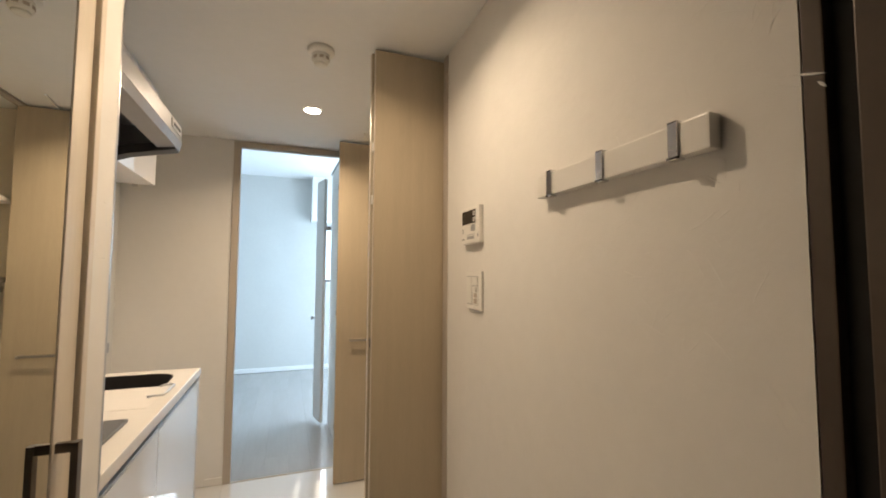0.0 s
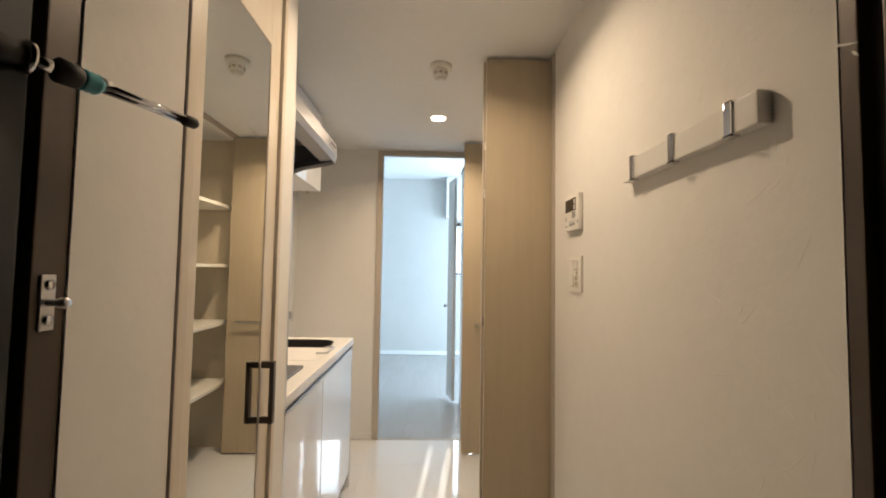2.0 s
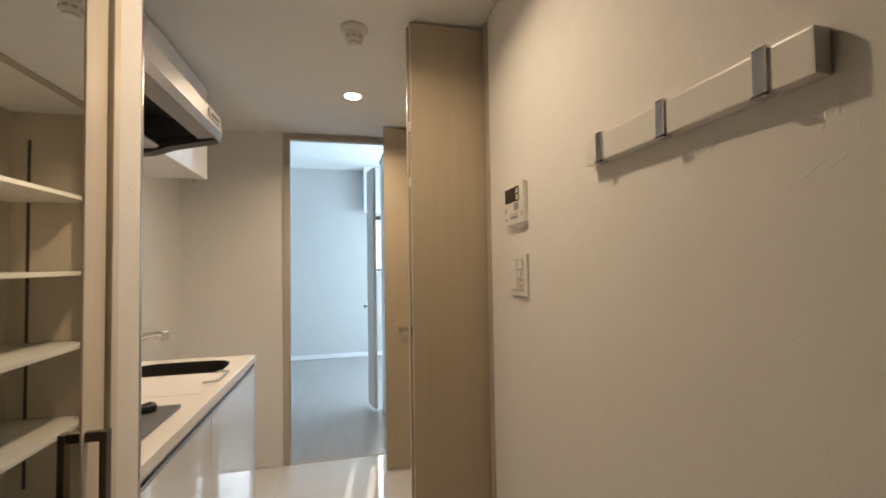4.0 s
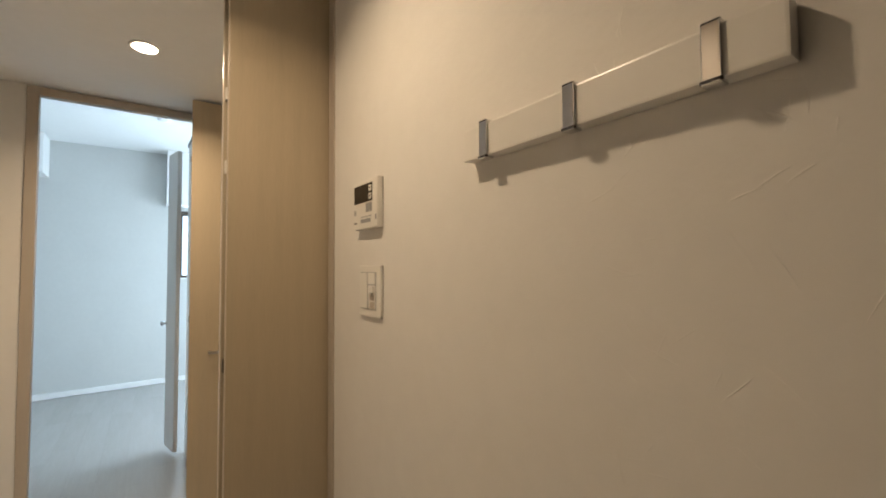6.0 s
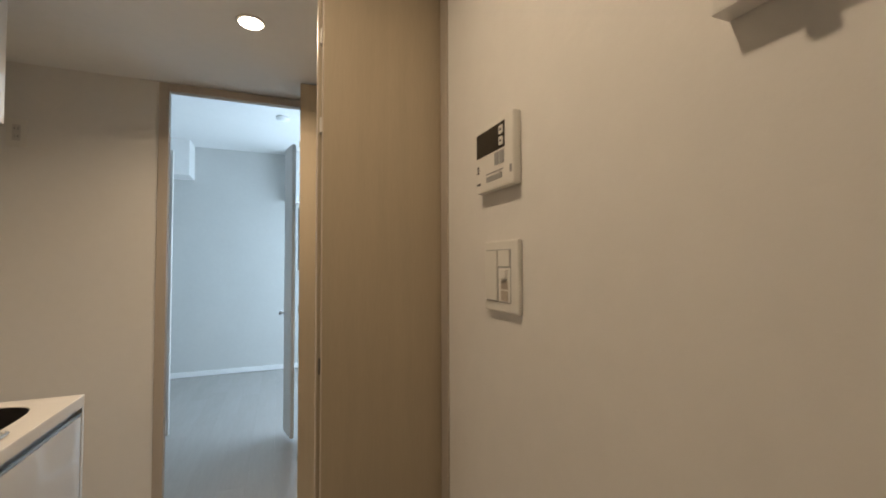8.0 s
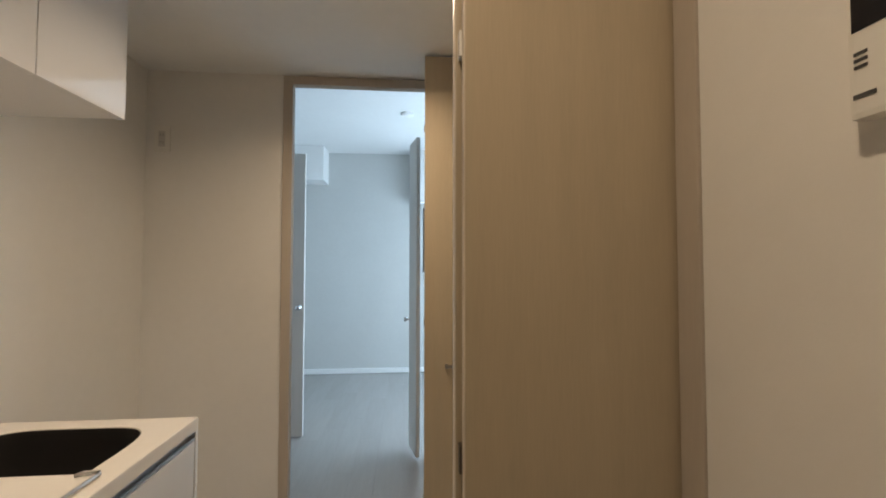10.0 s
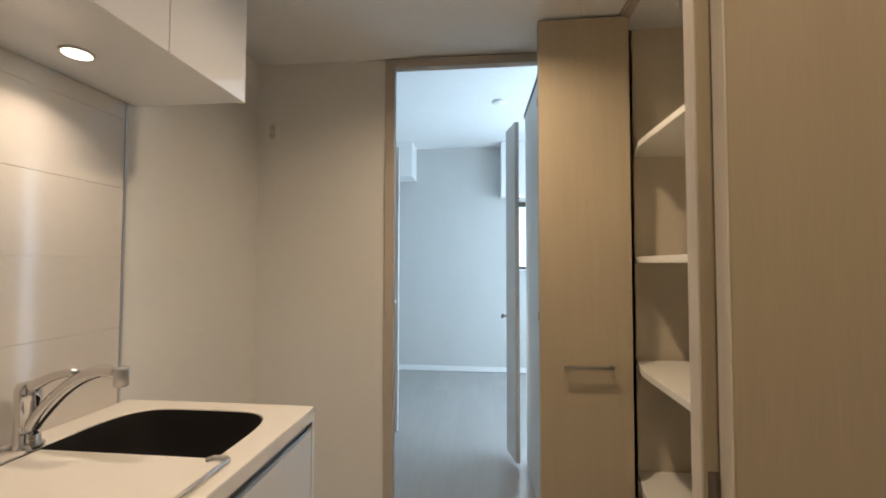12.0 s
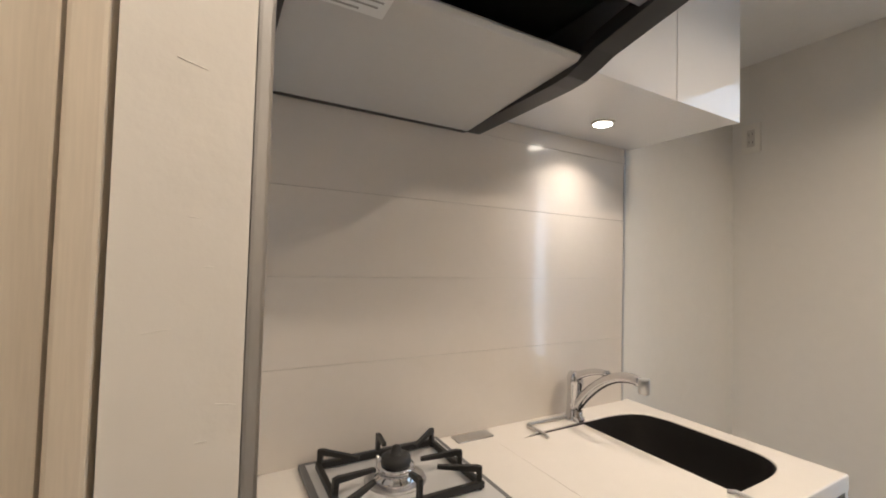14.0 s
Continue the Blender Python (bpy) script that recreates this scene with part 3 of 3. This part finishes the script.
def worktop():
    bm = bmesh.new()
    inner = sink_outline()
    cx, cy = (SX0 + SX1) / 2, (SY0 + SY1) / 2
    x0, x1, y0, y1 = WB + 0.001, KX, KY0, KY1
    outer = []
    for x, y in inner:
        dx, dy = x - cx, y - cy
        k = min(((x1 - cx) / dx if dx > 0 else (x0 - cx) / dx) if abs(dx) > 1e-6 else 1e9, ((y1 - cy) / dy if dy > 0 else (y0 - cy) / dy) if abs(dy) > 1e-6 else 1e9)
        outer.append([cx + dx * k, cy + dy * k])
    for cxn, cyn in ((x0, y0), (x0, y1), (x1, y0), (x1, y1)):
        j = min(range(len(outer)), key=lambda i: (outer[i][0] - cxn) ** 2 + (outer[i][1] - cyn) ** 2)
        outer[j] = [cxn, cyn]
    zt, zb = 0.85, 0.816
    rows = [[bm.verts.new((p[0], p[1], z)) for p in loop] for loop, z in ((inner, zb), (inner, zt), (outer, zt), (outer, zb))]
    n = len(inner)
    for a, b in zip(rows, rows[1:] + rows[:1]):
        for i in range(n):
            bm.faces.new((a[i], a[(i + 1) % n], b[(i + 1) % n], b[i]))
    bmesh.ops.recalc_face_normals(bm, faces=bm.faces[:])
    edge = [e for e in bm.edges if all(abs(v.co.z - zt) < 1e-5 for v in e.verts) and len(e.link_faces) == 2 and abs(e.link_faces[0].normal.z - e.link_faces[1].normal.z) > 0.5]
    bmesh.ops.bevel(bm, geom=edge, offset=0.004, segments=3, profile=0.6, affect="EDGES")
    w = thing("worktop", "cream artificial marble kitchen worktop with a sink cutout", "worktop")
    part("slab", bm, WORKTOP, w)
    part("vent_plate", box_bm((-0.632, -0.592, 3.622, 3.728, 0.8495, 0.853), bevel=0.001), STEEL, w, "flush brushed steel vent plate")
    s = thing("sink", "stainless steel kitchen sink basin with a near-black base colour, set in the worktop", "sink")
    bm = bmesh.new()
    loops = [(-0.0012, 0.8465), (-0.004, 0.80), (-0.010, 0.70), (-0.03, 0.665), (-0.09, 0.66)]
    rows = [[bm.verts.new((x, y, z)) for x, y in sink_outline(64, g)] for g, z in loops]
    for a, b in zip(rows, rows[1:]):
        for i in range(64):
            bm.faces.new((a[i], a[(i + 1) % 64], b[(i + 1) % 64], b[i]))
    bm.faces.new(rows[-1])
    bmesh.ops.recalc_face_normals(bm, faces=bm.faces[:])
    for f in bm.faces:
        f.smooth = True
        f.normal_flip()
    # basin's base colour is near black, far darker than STEEL on the drain
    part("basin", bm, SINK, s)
    part("drain", turned_bm([(0.045, 0), (0.045, 0.004), (0.035, 0.005), (0.03, 0.003), (0.001, 0.003)], 28, Matrix.Translation((-0.36, 4.1, 0.6605))), STEEL, s)
    return w


worktop()


def base_cabinets():
    seams = (KY0, 3.69, KY1)
    for y0, y1 in zip(seams, seams[1:]):
        c = thing("base_cabinet", "white glossy kitchen base cabinet with a metal finger groove", "cabinet", "base cabinets")
        part("body", box_bm((WB + 0.002, KX - 0.03, y0 + 0.0005, y1 - 0.0005, 0.06, 0.655), (WB + 0.002, WB + 0.02, y0 + 0.0005, y1 - 0.0005, 0.655, 0.8155), (KX - 0.06, KX - 0.035, y0 + 0.0005, y1 - 0.0005, 0.655, 0.8155), (WB + 0.02, KX - 0.06, y1 - 0.012, y1 - 0.0005, 0.655, 0.8155)), SHELF, c)
        part("door", box_bm((KX - 0.028, KX - 0.008, y0 + 0.0022, y1 - 0.0022, 0.085, 0.782), bevel=0.0015), WHITE_GLOSS, c)
        part("finger_groove", box_bm((KX - 0.034, KX - 0.024, y0 + 0.001, y1 - 0.001, 0.783, 0.8155), (KX - 0.024, KX - 0.006, y0 + 0.001, y1 - 0.001, 0.8085, 0.8155), (KX - 0.012, KX - 0.008, y0 + 0.001, y1 - 0.001, 0.785, 0.793)), STEEL, c, "brushed metal finger groove")
        part("plinth", box_bm((WB + 0.05, KX - 0.06, y0 + 0.0005, y1 - 0.0005, 0.0, 0.06)), WHITE_GLOSS, c)
    solid("end_panel", box_bm((WB + 0.002, KX - 0.006, KY1 + 0.0005, KY1 + 0.014, 0.0, 0.8155), bevel=0.001), WHITE_GLOSS, "white glossy end panel of the kitchen counter", "panel")


base_cabinets()


def faucet():
    f = thing("faucet", "chrome single-lever kitchen faucet with a curved spout", "faucet")
    x, y = -0.592, 4.018
    part("base", turned_bm([(0.030, 0), (0.030, 0.006), (0.024, 0.010), (0.022, 0.045), (0.0225, 0.048), (0.022, 0.052), (0.021, 0.095), (0.023, 0.10), (0.023, 0.125), (0.018, 0.137), (0.001, 0.14)], 32, Matrix.Translation((x, y, 0.8495))), CHROME, f)
    pts, rad = [], []
    for i in range(19):
        u = i / 18
        px = x + 0.005 + 0.235 * u
        pz = 0.880 + 0.142 * math.sin(min(1, u * 1.12) * math.pi / 2) ** 0.85 - 0.004 * max(0, u - 0.9) * 10
        pts.append((px, y - 0.028 * u, pz))
        rad.append(0.0165 - 0.0045 * u)
    part("spout", tube_bm(pts, rad, 18), CHROME, f)
    part("aerator", turned_bm([(0.0125, 0), (0.0135, -0.004), (0.0135, -0.034), (0.011, -0.037), (0.001, -0.037)], 24, Matrix.Translation((x + 0.243, y - 0.028, 1.031))), STEEL, f)
    lever = []
    lr = []
    for i in range(11):
        u = i / 10
        lever.append((x - 0.005 + 0.135 * u, y - 0.015 * u, 0.968 + 0.046 * math.sin(u * math.pi / 2)))
        lr.append(0.014 - 0.007 * u)
    part("lever", tube_bm(lever, lr, 16), CHROME, f)


faucet()


def sink_cover():
    c = thing("sink_cover", "cream board with chrome wire handles laid over the sink", "sink cover")
    part("board", box_bm((-0.548, -0.135, 3.715, 4.008, 0.8501, 0.8509), bevel=0.0003), WORKTOP, c)
    for x, d, ln in ((-0.603, 1, 0.085), (-0.118, -1, 0.05)):
        pts = [(x + d * ln, 3.846, 0.8535), (x + d * (ln - 0.008), 3.846, 0.8575), (x + d * 0.004, 3.848, 0.8575), (x, 3.853, 0.8575), (x, 3.994, 0.8575), (x + d * 0.005, 4.0, 0.8575), (x + d * 0.035, 4.0, 0.8575), (x + d * 0.048, 3.994, 0.8535)]
        part("wire_handle", tube_bm(pts, 0.004, 10), STEEL, c, "brushed steel wire handle")


sink_cover()


def finger_bm(foot, centre, reach, z):
    """A cast finger: a post on the frame that turns inward to the burner and tapers."""
    f, c = Vector(foot), Vector(centre)
    w = (c - f).normalized()
    s = Vector((-w.y, w.x)) * 0.0042
    end = f + w * reach
    bm = bmesh.new()
    side = [(f, 0.866), (f, z), (f + w * 0.010, z + 0.002), (end, z - 0.006), (end, z - 0.013), (f + w * 0.011, z - 0.010), (f + w * 0.009, 0.866)]
    a = [bm.verts.new((p.x + s.x, p.y + s.y, h)) for p, h in side]
    b = [bm.verts.new((p.x - s.x, p.y - s.y, h)) for p, h in side]
    bm.faces.new(a)
    bm.faces.new(b[::-1])
    for i in range(len(side)):
        j = (i + 1) % len(side)
        bm.faces.new((a[i], b[i], b[j], a[j]))
    bmesh.ops.recalc_face_normals(bm, faces=bm.faces[:])
    return bm


def gas_stove():
    s = thing("gas_stove", "built-in gas stove with a black pan support on a pale plate", "stove")
    x0, x1, y0, y1 = -0.632, -0.145, 3.245, 3.580
    part("top_plate", box_bm((x0, x1, y0, y1, 0.8505, 0.862), bevel=0.004), LINER, s)
    part("drip_tray", box_bm((x0 + 0.015, -0.33, y0 + 0.013, y1 - 0.013, 0.8622, 0.8634), bevel=0.0005), HOOD_PANEL, s, "pale enamel drip tray")
    bx, by = -0.485, 3.408
    m = Matrix.Translation((bx, by, 0.863))
    part("tray_ring", turned_bm([(0.062, 0.0), (0.060, 0.004), (0.052, 0.003), (0.046, 0.001)], 36, m), STEEL, s)
    b = part("burner", turned_bm([(0.044, 0), (0.043, 0.010), (0.036, 0.013), (0.035, 0.020), (0.038, 0.022), (0.037, 0.028), (0.030, 0.030), (0.001, 0.031)], 36, m), CHROME, s)
    part("burner_cap", turned_bm([(0.029, 0.030), (0.0305, 0.036), (0.029, 0.046), (0.020, 0.049), (0.011, 0.051), (0.0095, 0.062), (0.006, 0.066), (0.001, 0.067)], 32, m), IRON, b)
    fx0, fx1, fy0, fy1 = -0.588, -0.372, 3.272, 3.546
    zb, zt = 0.8665, 0.8795
    g = part("pan_support", box_bm((fx0, fx1, fy0, fy0 + 0.010, zb, zt), (fx0, fx1, fy1 - 0.010, fy1, zb, zt), (fx0, fx0 + 0.010, fy0 + 0.010, fy1 - 0.010, zb, zt), (fx1 - 0.010, fx1, fy0 + 0.010, fy1 - 0.010, zb, zt), bevel=0.0015), IRON, s, "black cast iron pan support")
    feet = [(fx0 + 0.004, fy0 + 0.004), (fx0 + 0.004, fy1 - 0.004), (fx1 - 0.004, fy0 + 0.004), (fx1 - 0.004, fy1 - 0.004), (-0.455, fy0 + 0.002), (-0.455, fy1 - 0.002)]
    for foot in feet:
        part("finger", finger_bm(foot, (bx, by), 0.088, 0.906), IRON, g)
    for x in (fx0 - 0.006, fx1 + 0.002):
        part("finger", finger_bm((x, by), (bx, by), 0.045, 0.914), IRON, g)
    for x in (fx0 + 0.006, fx1 - 0.006):
        for y in (fy0 + 0.006, fy1 - 0.006):
            part("rubber_foot", turned_bm([(0.004, 0.8625), (0.004, 0.867)], 10, Matrix.Translation((x, y, 0))), BLACK, g)
    part("thermocouple", tube_bm([(bx - 0.05, by - 0.02, 0.863), (bx - 0.05, by - 0.02, 0.892)], [0.004, 0.003], 10), STEEL, s)
    k = part("knob", turned_bm([(0.022, 0), (0.022, 0.016), (0.019, 0.021), (0.001, 0.022)], 28, Matrix.Translation((-0.215, 3.53, 0.862))), IRON, s, "black control knob")
    part("pointer", box_bm((-0.217, -0.213, 3.515, 3.545, 0.8835, 0.887), bevel=0.0008), IRON, k)


gas_stove()


# ---- range hood and upper cabinets ----
def range_hood():
    h = thing("range_hood", "silver range hood with a pale oil panel and dark rim", "range hood")
    y0, y1 = 3.114, 3.694
    # side plates and front: the section in x and z
    section = [(WB + 0.002, 1.655), (-0.305, 1.657), (-0.268, 1.6615), (-0.238, 1.672), (-0.205, 1.685), (-0.068, 1.714), (-0.062, 1.742), (-0.066, 1.797), (-0.080, 1.808), (-0.30, 1.814), (WB + 0.002, 1.814)]
    part("side_plate", extrude_bm(section, "y", y1 - 0.012, y1, 0.0015), HOOD, h)
    part("side_plate", extrude_bm(section, "y", y0, y0 + 0.012, 0.0015), HOOD, h)
    part("canopy", extrude_bm([(-0.062, 1.742), (-0.066, 1.797), (-0.080, 1.8078), (-0.30, 1.8138), (WB + 0.002, 1.8138), (WB + 0.002, 1.806), (-0.30, 1.806), (-0.09, 1.80), (-0.078, 1.79), (-0.074, 1.742)], "y", y0 + 0.0125, y1 - 0.0125), HOOD, h, "silver canopy top and front")
    part("front_rim", extrude_bm([(-0.12, 1.708), (-0.068, 1.7145), (-0.062, 1.7415), (-0.075, 1.7415), (-0.12, 1.735)], "y", y0 + 0.0125, y1 - 0.0125), HOOD, h)
    part("rim", extrude_bm([(WB + 0.003, 1.650), (-0.310, 1.653), (-0.270, 1.6565), (-0.240, 1.666), (-0.205, 1.6795), (-0.07, 1.708), (-0.07, 1.735), (-0.20, 1.711), (-0.235, 1.698), (-0.275, 1.681), (-0.31, 1.675), (WB + 0.003, 1.668)], "y", y1 - 0.052, y1 - 0.0005, 0.001), DARK_IN, h, "dark rounded rim")
    part("rim", extrude_bm([(WB + 0.003, 1.650), (-0.310, 1.653), (-0.270, 1.6565), (-0.240, 1.666), (-0.205, 1.6795), (-0.07, 1.708), (-0.07, 1.735), (-0.20, 1.711), (-0.235, 1.698), (-0.275, 1.681), (-0.31, 1.675), (WB + 0.003, 1.668)], "y", y0 + 0.0005, y0 + 0.030, 0.001), DARK_IN, h, "dark rounded rim")
    part("back_rim", box_bm((WB + 0.0105, WB + 0.0255, y0 + 0.03, y1 - 0.05, 1.6455, 1.662)), DARK_IN, h)
    part("inner_liner", box_bm((WB + 0.01, -0.16, y0 + 0.014, y1 - 0.014, 1.785, 1.79)), LINER, h)
    part("oil_panel", extrude_bm([(WB + 0.026, 1.6455), (-0.245, 1.672), (-0.235, 1.680), (-0.245, 1.690), (WB + 0.026, 1.664)], "y", y0 + 0.022, y1 - 0.050, 0.003), HOOD_PANEL, h, "pale grey oil panel")
    bm = box_bm((-0.30, -0.25, y0 + 0.06, y0 + 0.17, -0.0006, 0.0006), bevel=0.0003)
    lab = part("notice_label", bm, WHITE_PAPER, h, "small white notice label")
    lab.matrix_basis = Matrix.Translation((-0.275, 0, 1.6690)) @ pose(0, 0, 0, 0, -3.75, 0) @ Matrix.Translation((0.275, 0, 0))
    for k, (a, b) in enumerate(((0.07, 0.13), (0.07, 0.155), (0.09, 0.16))):
        pb = part("print_bar", box_bm((-0.293 + 0.013 * k, -0.289 + 0.013 * k, y0 + a, y0 + b, -0.001, -0.0005)), GREY_KEY, lab)
    part("control_strip", box_bm((-0.072, -0.0605, y1 - 0.135, y1 - 0.025, 1.758, 1.788), bevel=0.002), HOOD_PANEL, h, "pale switch strip")
    part("slide_switch", box_bm((-0.066, -0.0585, y1 - 0.120, y1 - 0.040, 1.768, 1.776), bevel=0.001), DARK_IN, h)
    c = thing("hood_cabinet", "white glossy wall cabinet above the range hood", "cabinet")
    part("body", box_bm((WB + 0.003, -0.322, y0, y1 + 0.003, 1.816, CEIL - 0.012), bevel=0.001), WHITE_GLOSS, c)
    part("door", box_bm((-0.320, -0.300, y0 + 0.001, y1 + 0.0025, 1.8165, CEIL - 0.012), bevel=0.0012), WHITE_GLOSS, c)


range_hood()


def upper_cabinet():
    y0, ym, y1, zb, zt = 3.70, 4.034, 4.322, 1.705, CEIL - 0.012
    c = thing("upper_cabinet", "white glossy two-door wall cabinet above the sink", "cabinet")
    part("body", box_bm((WB + 0.002, -0.322, y0, y1, zb, zt), bevel=0.001), WHITE_GLOSS, c)
    part("door", box_bm((-0.320, -0.300, y0 + 0.001, ym - 0.0015, zb - 0.002, zt), bevel=0.0012), WHITE_GLOSS, c)
    part("door", box_bm((-0.320, -0.300, ym + 0.0015, y1, zb - 0.002, zt), bevel=0.0012), WHITE_GLOSS, c)


upper_cabinet()


def socket(x, y, z):
    s = thing("wall_socket", "white two-hole wall socket high beside the doorway", "socket")
    part("plate", box_bm((x - 0.035, x + 0.035, y - 0.008, y - 0.0005, z - 0.06, z + 0.06), bevel=0.003), PLASTIC, s)
    part("insert", box_bm((x - 0.014, x + 0.014, y - 0.0095, y - 0.007, z - 0.035, z + 0.035), bevel=0.0008), LEAF_GREY, s)
    for dz in (-0.017, 0.017):
        for dx in (-0.006, 0.006):
            part("hole", box_bm((x + dx - 0.001, x + dx + 0.001, y - 0.0098, y - 0.009, z + dz - 0.005, z + dz + 0.005)), INK, s)


socket(-0.578, WD, 1.844)


# ---- bright room ----
def room_doors():
    a = thing("closet_door", "pale laminate folding door leaf with a chrome knob, ajar", "door", "room folding doors")
    f = part("leaf", leaf_box((0.540, 6.0), (0.586, 5.80), 0.013, 0.03, 2.13), LEAF_GREY, a)
    part("knob", turned_bm([(0.010, 0), (0.007, 0.006), (0.007, 0.016), (0.016, 0.022), (0.018, 0.03), (0.012, 0.038), (0.001, 0.039)], 24, pose(0.530, 5.975, 0.90, 0, -90, -13)), CHROME, f, "round chrome knob")
    b = thing("closet_door", "pale laminate folding door leaf under a dark track, ajar", "door", "room folding doors")
    part("leaf", leaf_box((0.656, 5.86), (0.672, 5.15), 0.013, 0.01, 2.18), LEAF_GREY, b)
    structure("trim_room_track", leaf_box((0.652, 5.90), (0.672, 5.113), 0.014, 2.182, 2.205, 0.001), INK, "dark folding door track", "trim")
    d = thing("room_door", "pale laminate door standing open with a chrome latch", "door")
    f = part("leaf", box_bm((-0.98, -0.256, 6.25, 6.285, 0.01, 2.12), bevel=0.002), LEAF_GREY, d)
    part("knob", turned_bm([(0.022, 0), (0.022, 0.006), (0.009, 0.008), (0.009, 0.03), (0.02, 0.036), (0.02, 0.05), (0.001, 0.053)], 24, pose(-0.294, 6.25, 0.96, 90, 0, 0)), CHROME, f, "chrome door knob")


room_doors()


def window(name, x0, x1, z0, z1, y):
    w = tagged(thing(name, "dark-framed window full of blue daylight", "window"), kind="structure")
    part("window_frame", box_bm((x0, x0 + 0.035, y, y + 0.07, z0, z1), (x1 - 0.035, x1, y, y + 0.07, z0, z1), (x0 + 0.035, x1 - 0.035, y, y + 0.07, z1 - 0.05, z1), (x0 + 0.035, x1 - 0.035, y, y + 0.07, z0, z0 + 0.03), bevel=0.002), DARK_BROWN, w)
    p = part("pane", box_bm((x0 + 0.035, x1 - 0.035, y + 0.03, y + 0.034, z0 + 0.03, z1 - 0.05)), GLASS, w)
    p.visible_shadow = False
    part("window_sill", box_bm((x0 + 0.002, x1 - 0.002, y - 0.085, y - 0.003, z0 - 0.014, z0 - 0.0005), bevel=0.002), WHITE_PAPER, w)
    return w


# added emissive sheet, stands in for the bright sky low behind the window
structure("backdrop", box_bm((-90, 90, 75, 75.5, -6, 15)), OUTSIDE_GLOW, "added glowing blue sheet standing in for the bright sky outside the window", "backdrop")
window("window_1", 0.701, 1.949, 1.181, 1.959, 8.065)

# ---- pieces: wall tiles, floor tiles, planks ----
tile_mesh = {}


def piece(name, x0, x1, y0, y1, z0, z1, mat, parent, bevel):
    key = (name, round(x1 - x0, 4), round(y1 - y0, 4), round(z1 - z0, 4))
    if key not in tile_mesh:
        a, b, c = (x1 - x0) / 2, (y1 - y0) / 2, (z1 - z0) / 2
        tile_mesh[key] = mesh_of(name, box_bm((-a, a, -b, b, -c, c), bevel=bevel), mat)
    ob = new(name, tile_mesh[key])
    ob.location = ((x0 + x1) / 2, (y0 + y1) / 2, (z0 + z1) / 2)
    ob.parent = parent
    return ob


wall_w = bpy.data.objects["wall_kitchen_west"]
part("grout", box_bm((WB + 0.0003, WB + 0.004, 3.112, 4.288, 0.8503, 1.704)), GROUT, wall_w)
heights = (0.8505, 1.062, 1.259, 1.456, 1.653, 1.7035)
for z0, z1 in zip(heights, heights[1:]):
    piece("tile", WB + 0.003, WB + 0.0085, 3.1121, 4.2879, z0 + 0.0003, z1 - 0.0003, TILE, wall_w, 0.0006)
structure("trim_tile_edge", box_bm((WB + 0.0004, WB + 0.011, 4.2882, 4.296, 0.8505, 1.7035), bevel=0.001), STEEL, "thin metal edge strip of the wall tiles", "trim")

xs = [WB + 0.001 + 0.6 * k for k in range(4)]
ys = [2.366, 2.80, 3.40, 4.00, 4.60, 4.9915]
for x0 in xs:
    for y0, y1 in zip(ys, ys[1:]):
        piece("floor_tile", x0 + 0.0003, min(x0 + 0.5997, 1.328), y0 + 0.0003, y1 - 0.0003, -0.0045, 0.0, FLOOR_TILE, floor, 0.0004)
for k in range(24):
    x0 = -1.6 + 0.148 * k
    cut = [5.007] + sorted(5.3 + 0.9 * j + 0.6 * (k % 3) / 3 for j in range(3)) + [8.028]
    for y0, y1 in zip(cut, cut[1:]):
        piece("plank", x0 + 0.0002, min(x0 + 0.1478, 1.949), y0 + 0.0002, y1 - 0.0002, -0.0045, 0.0, PLANK, floor_room, 0.0003)
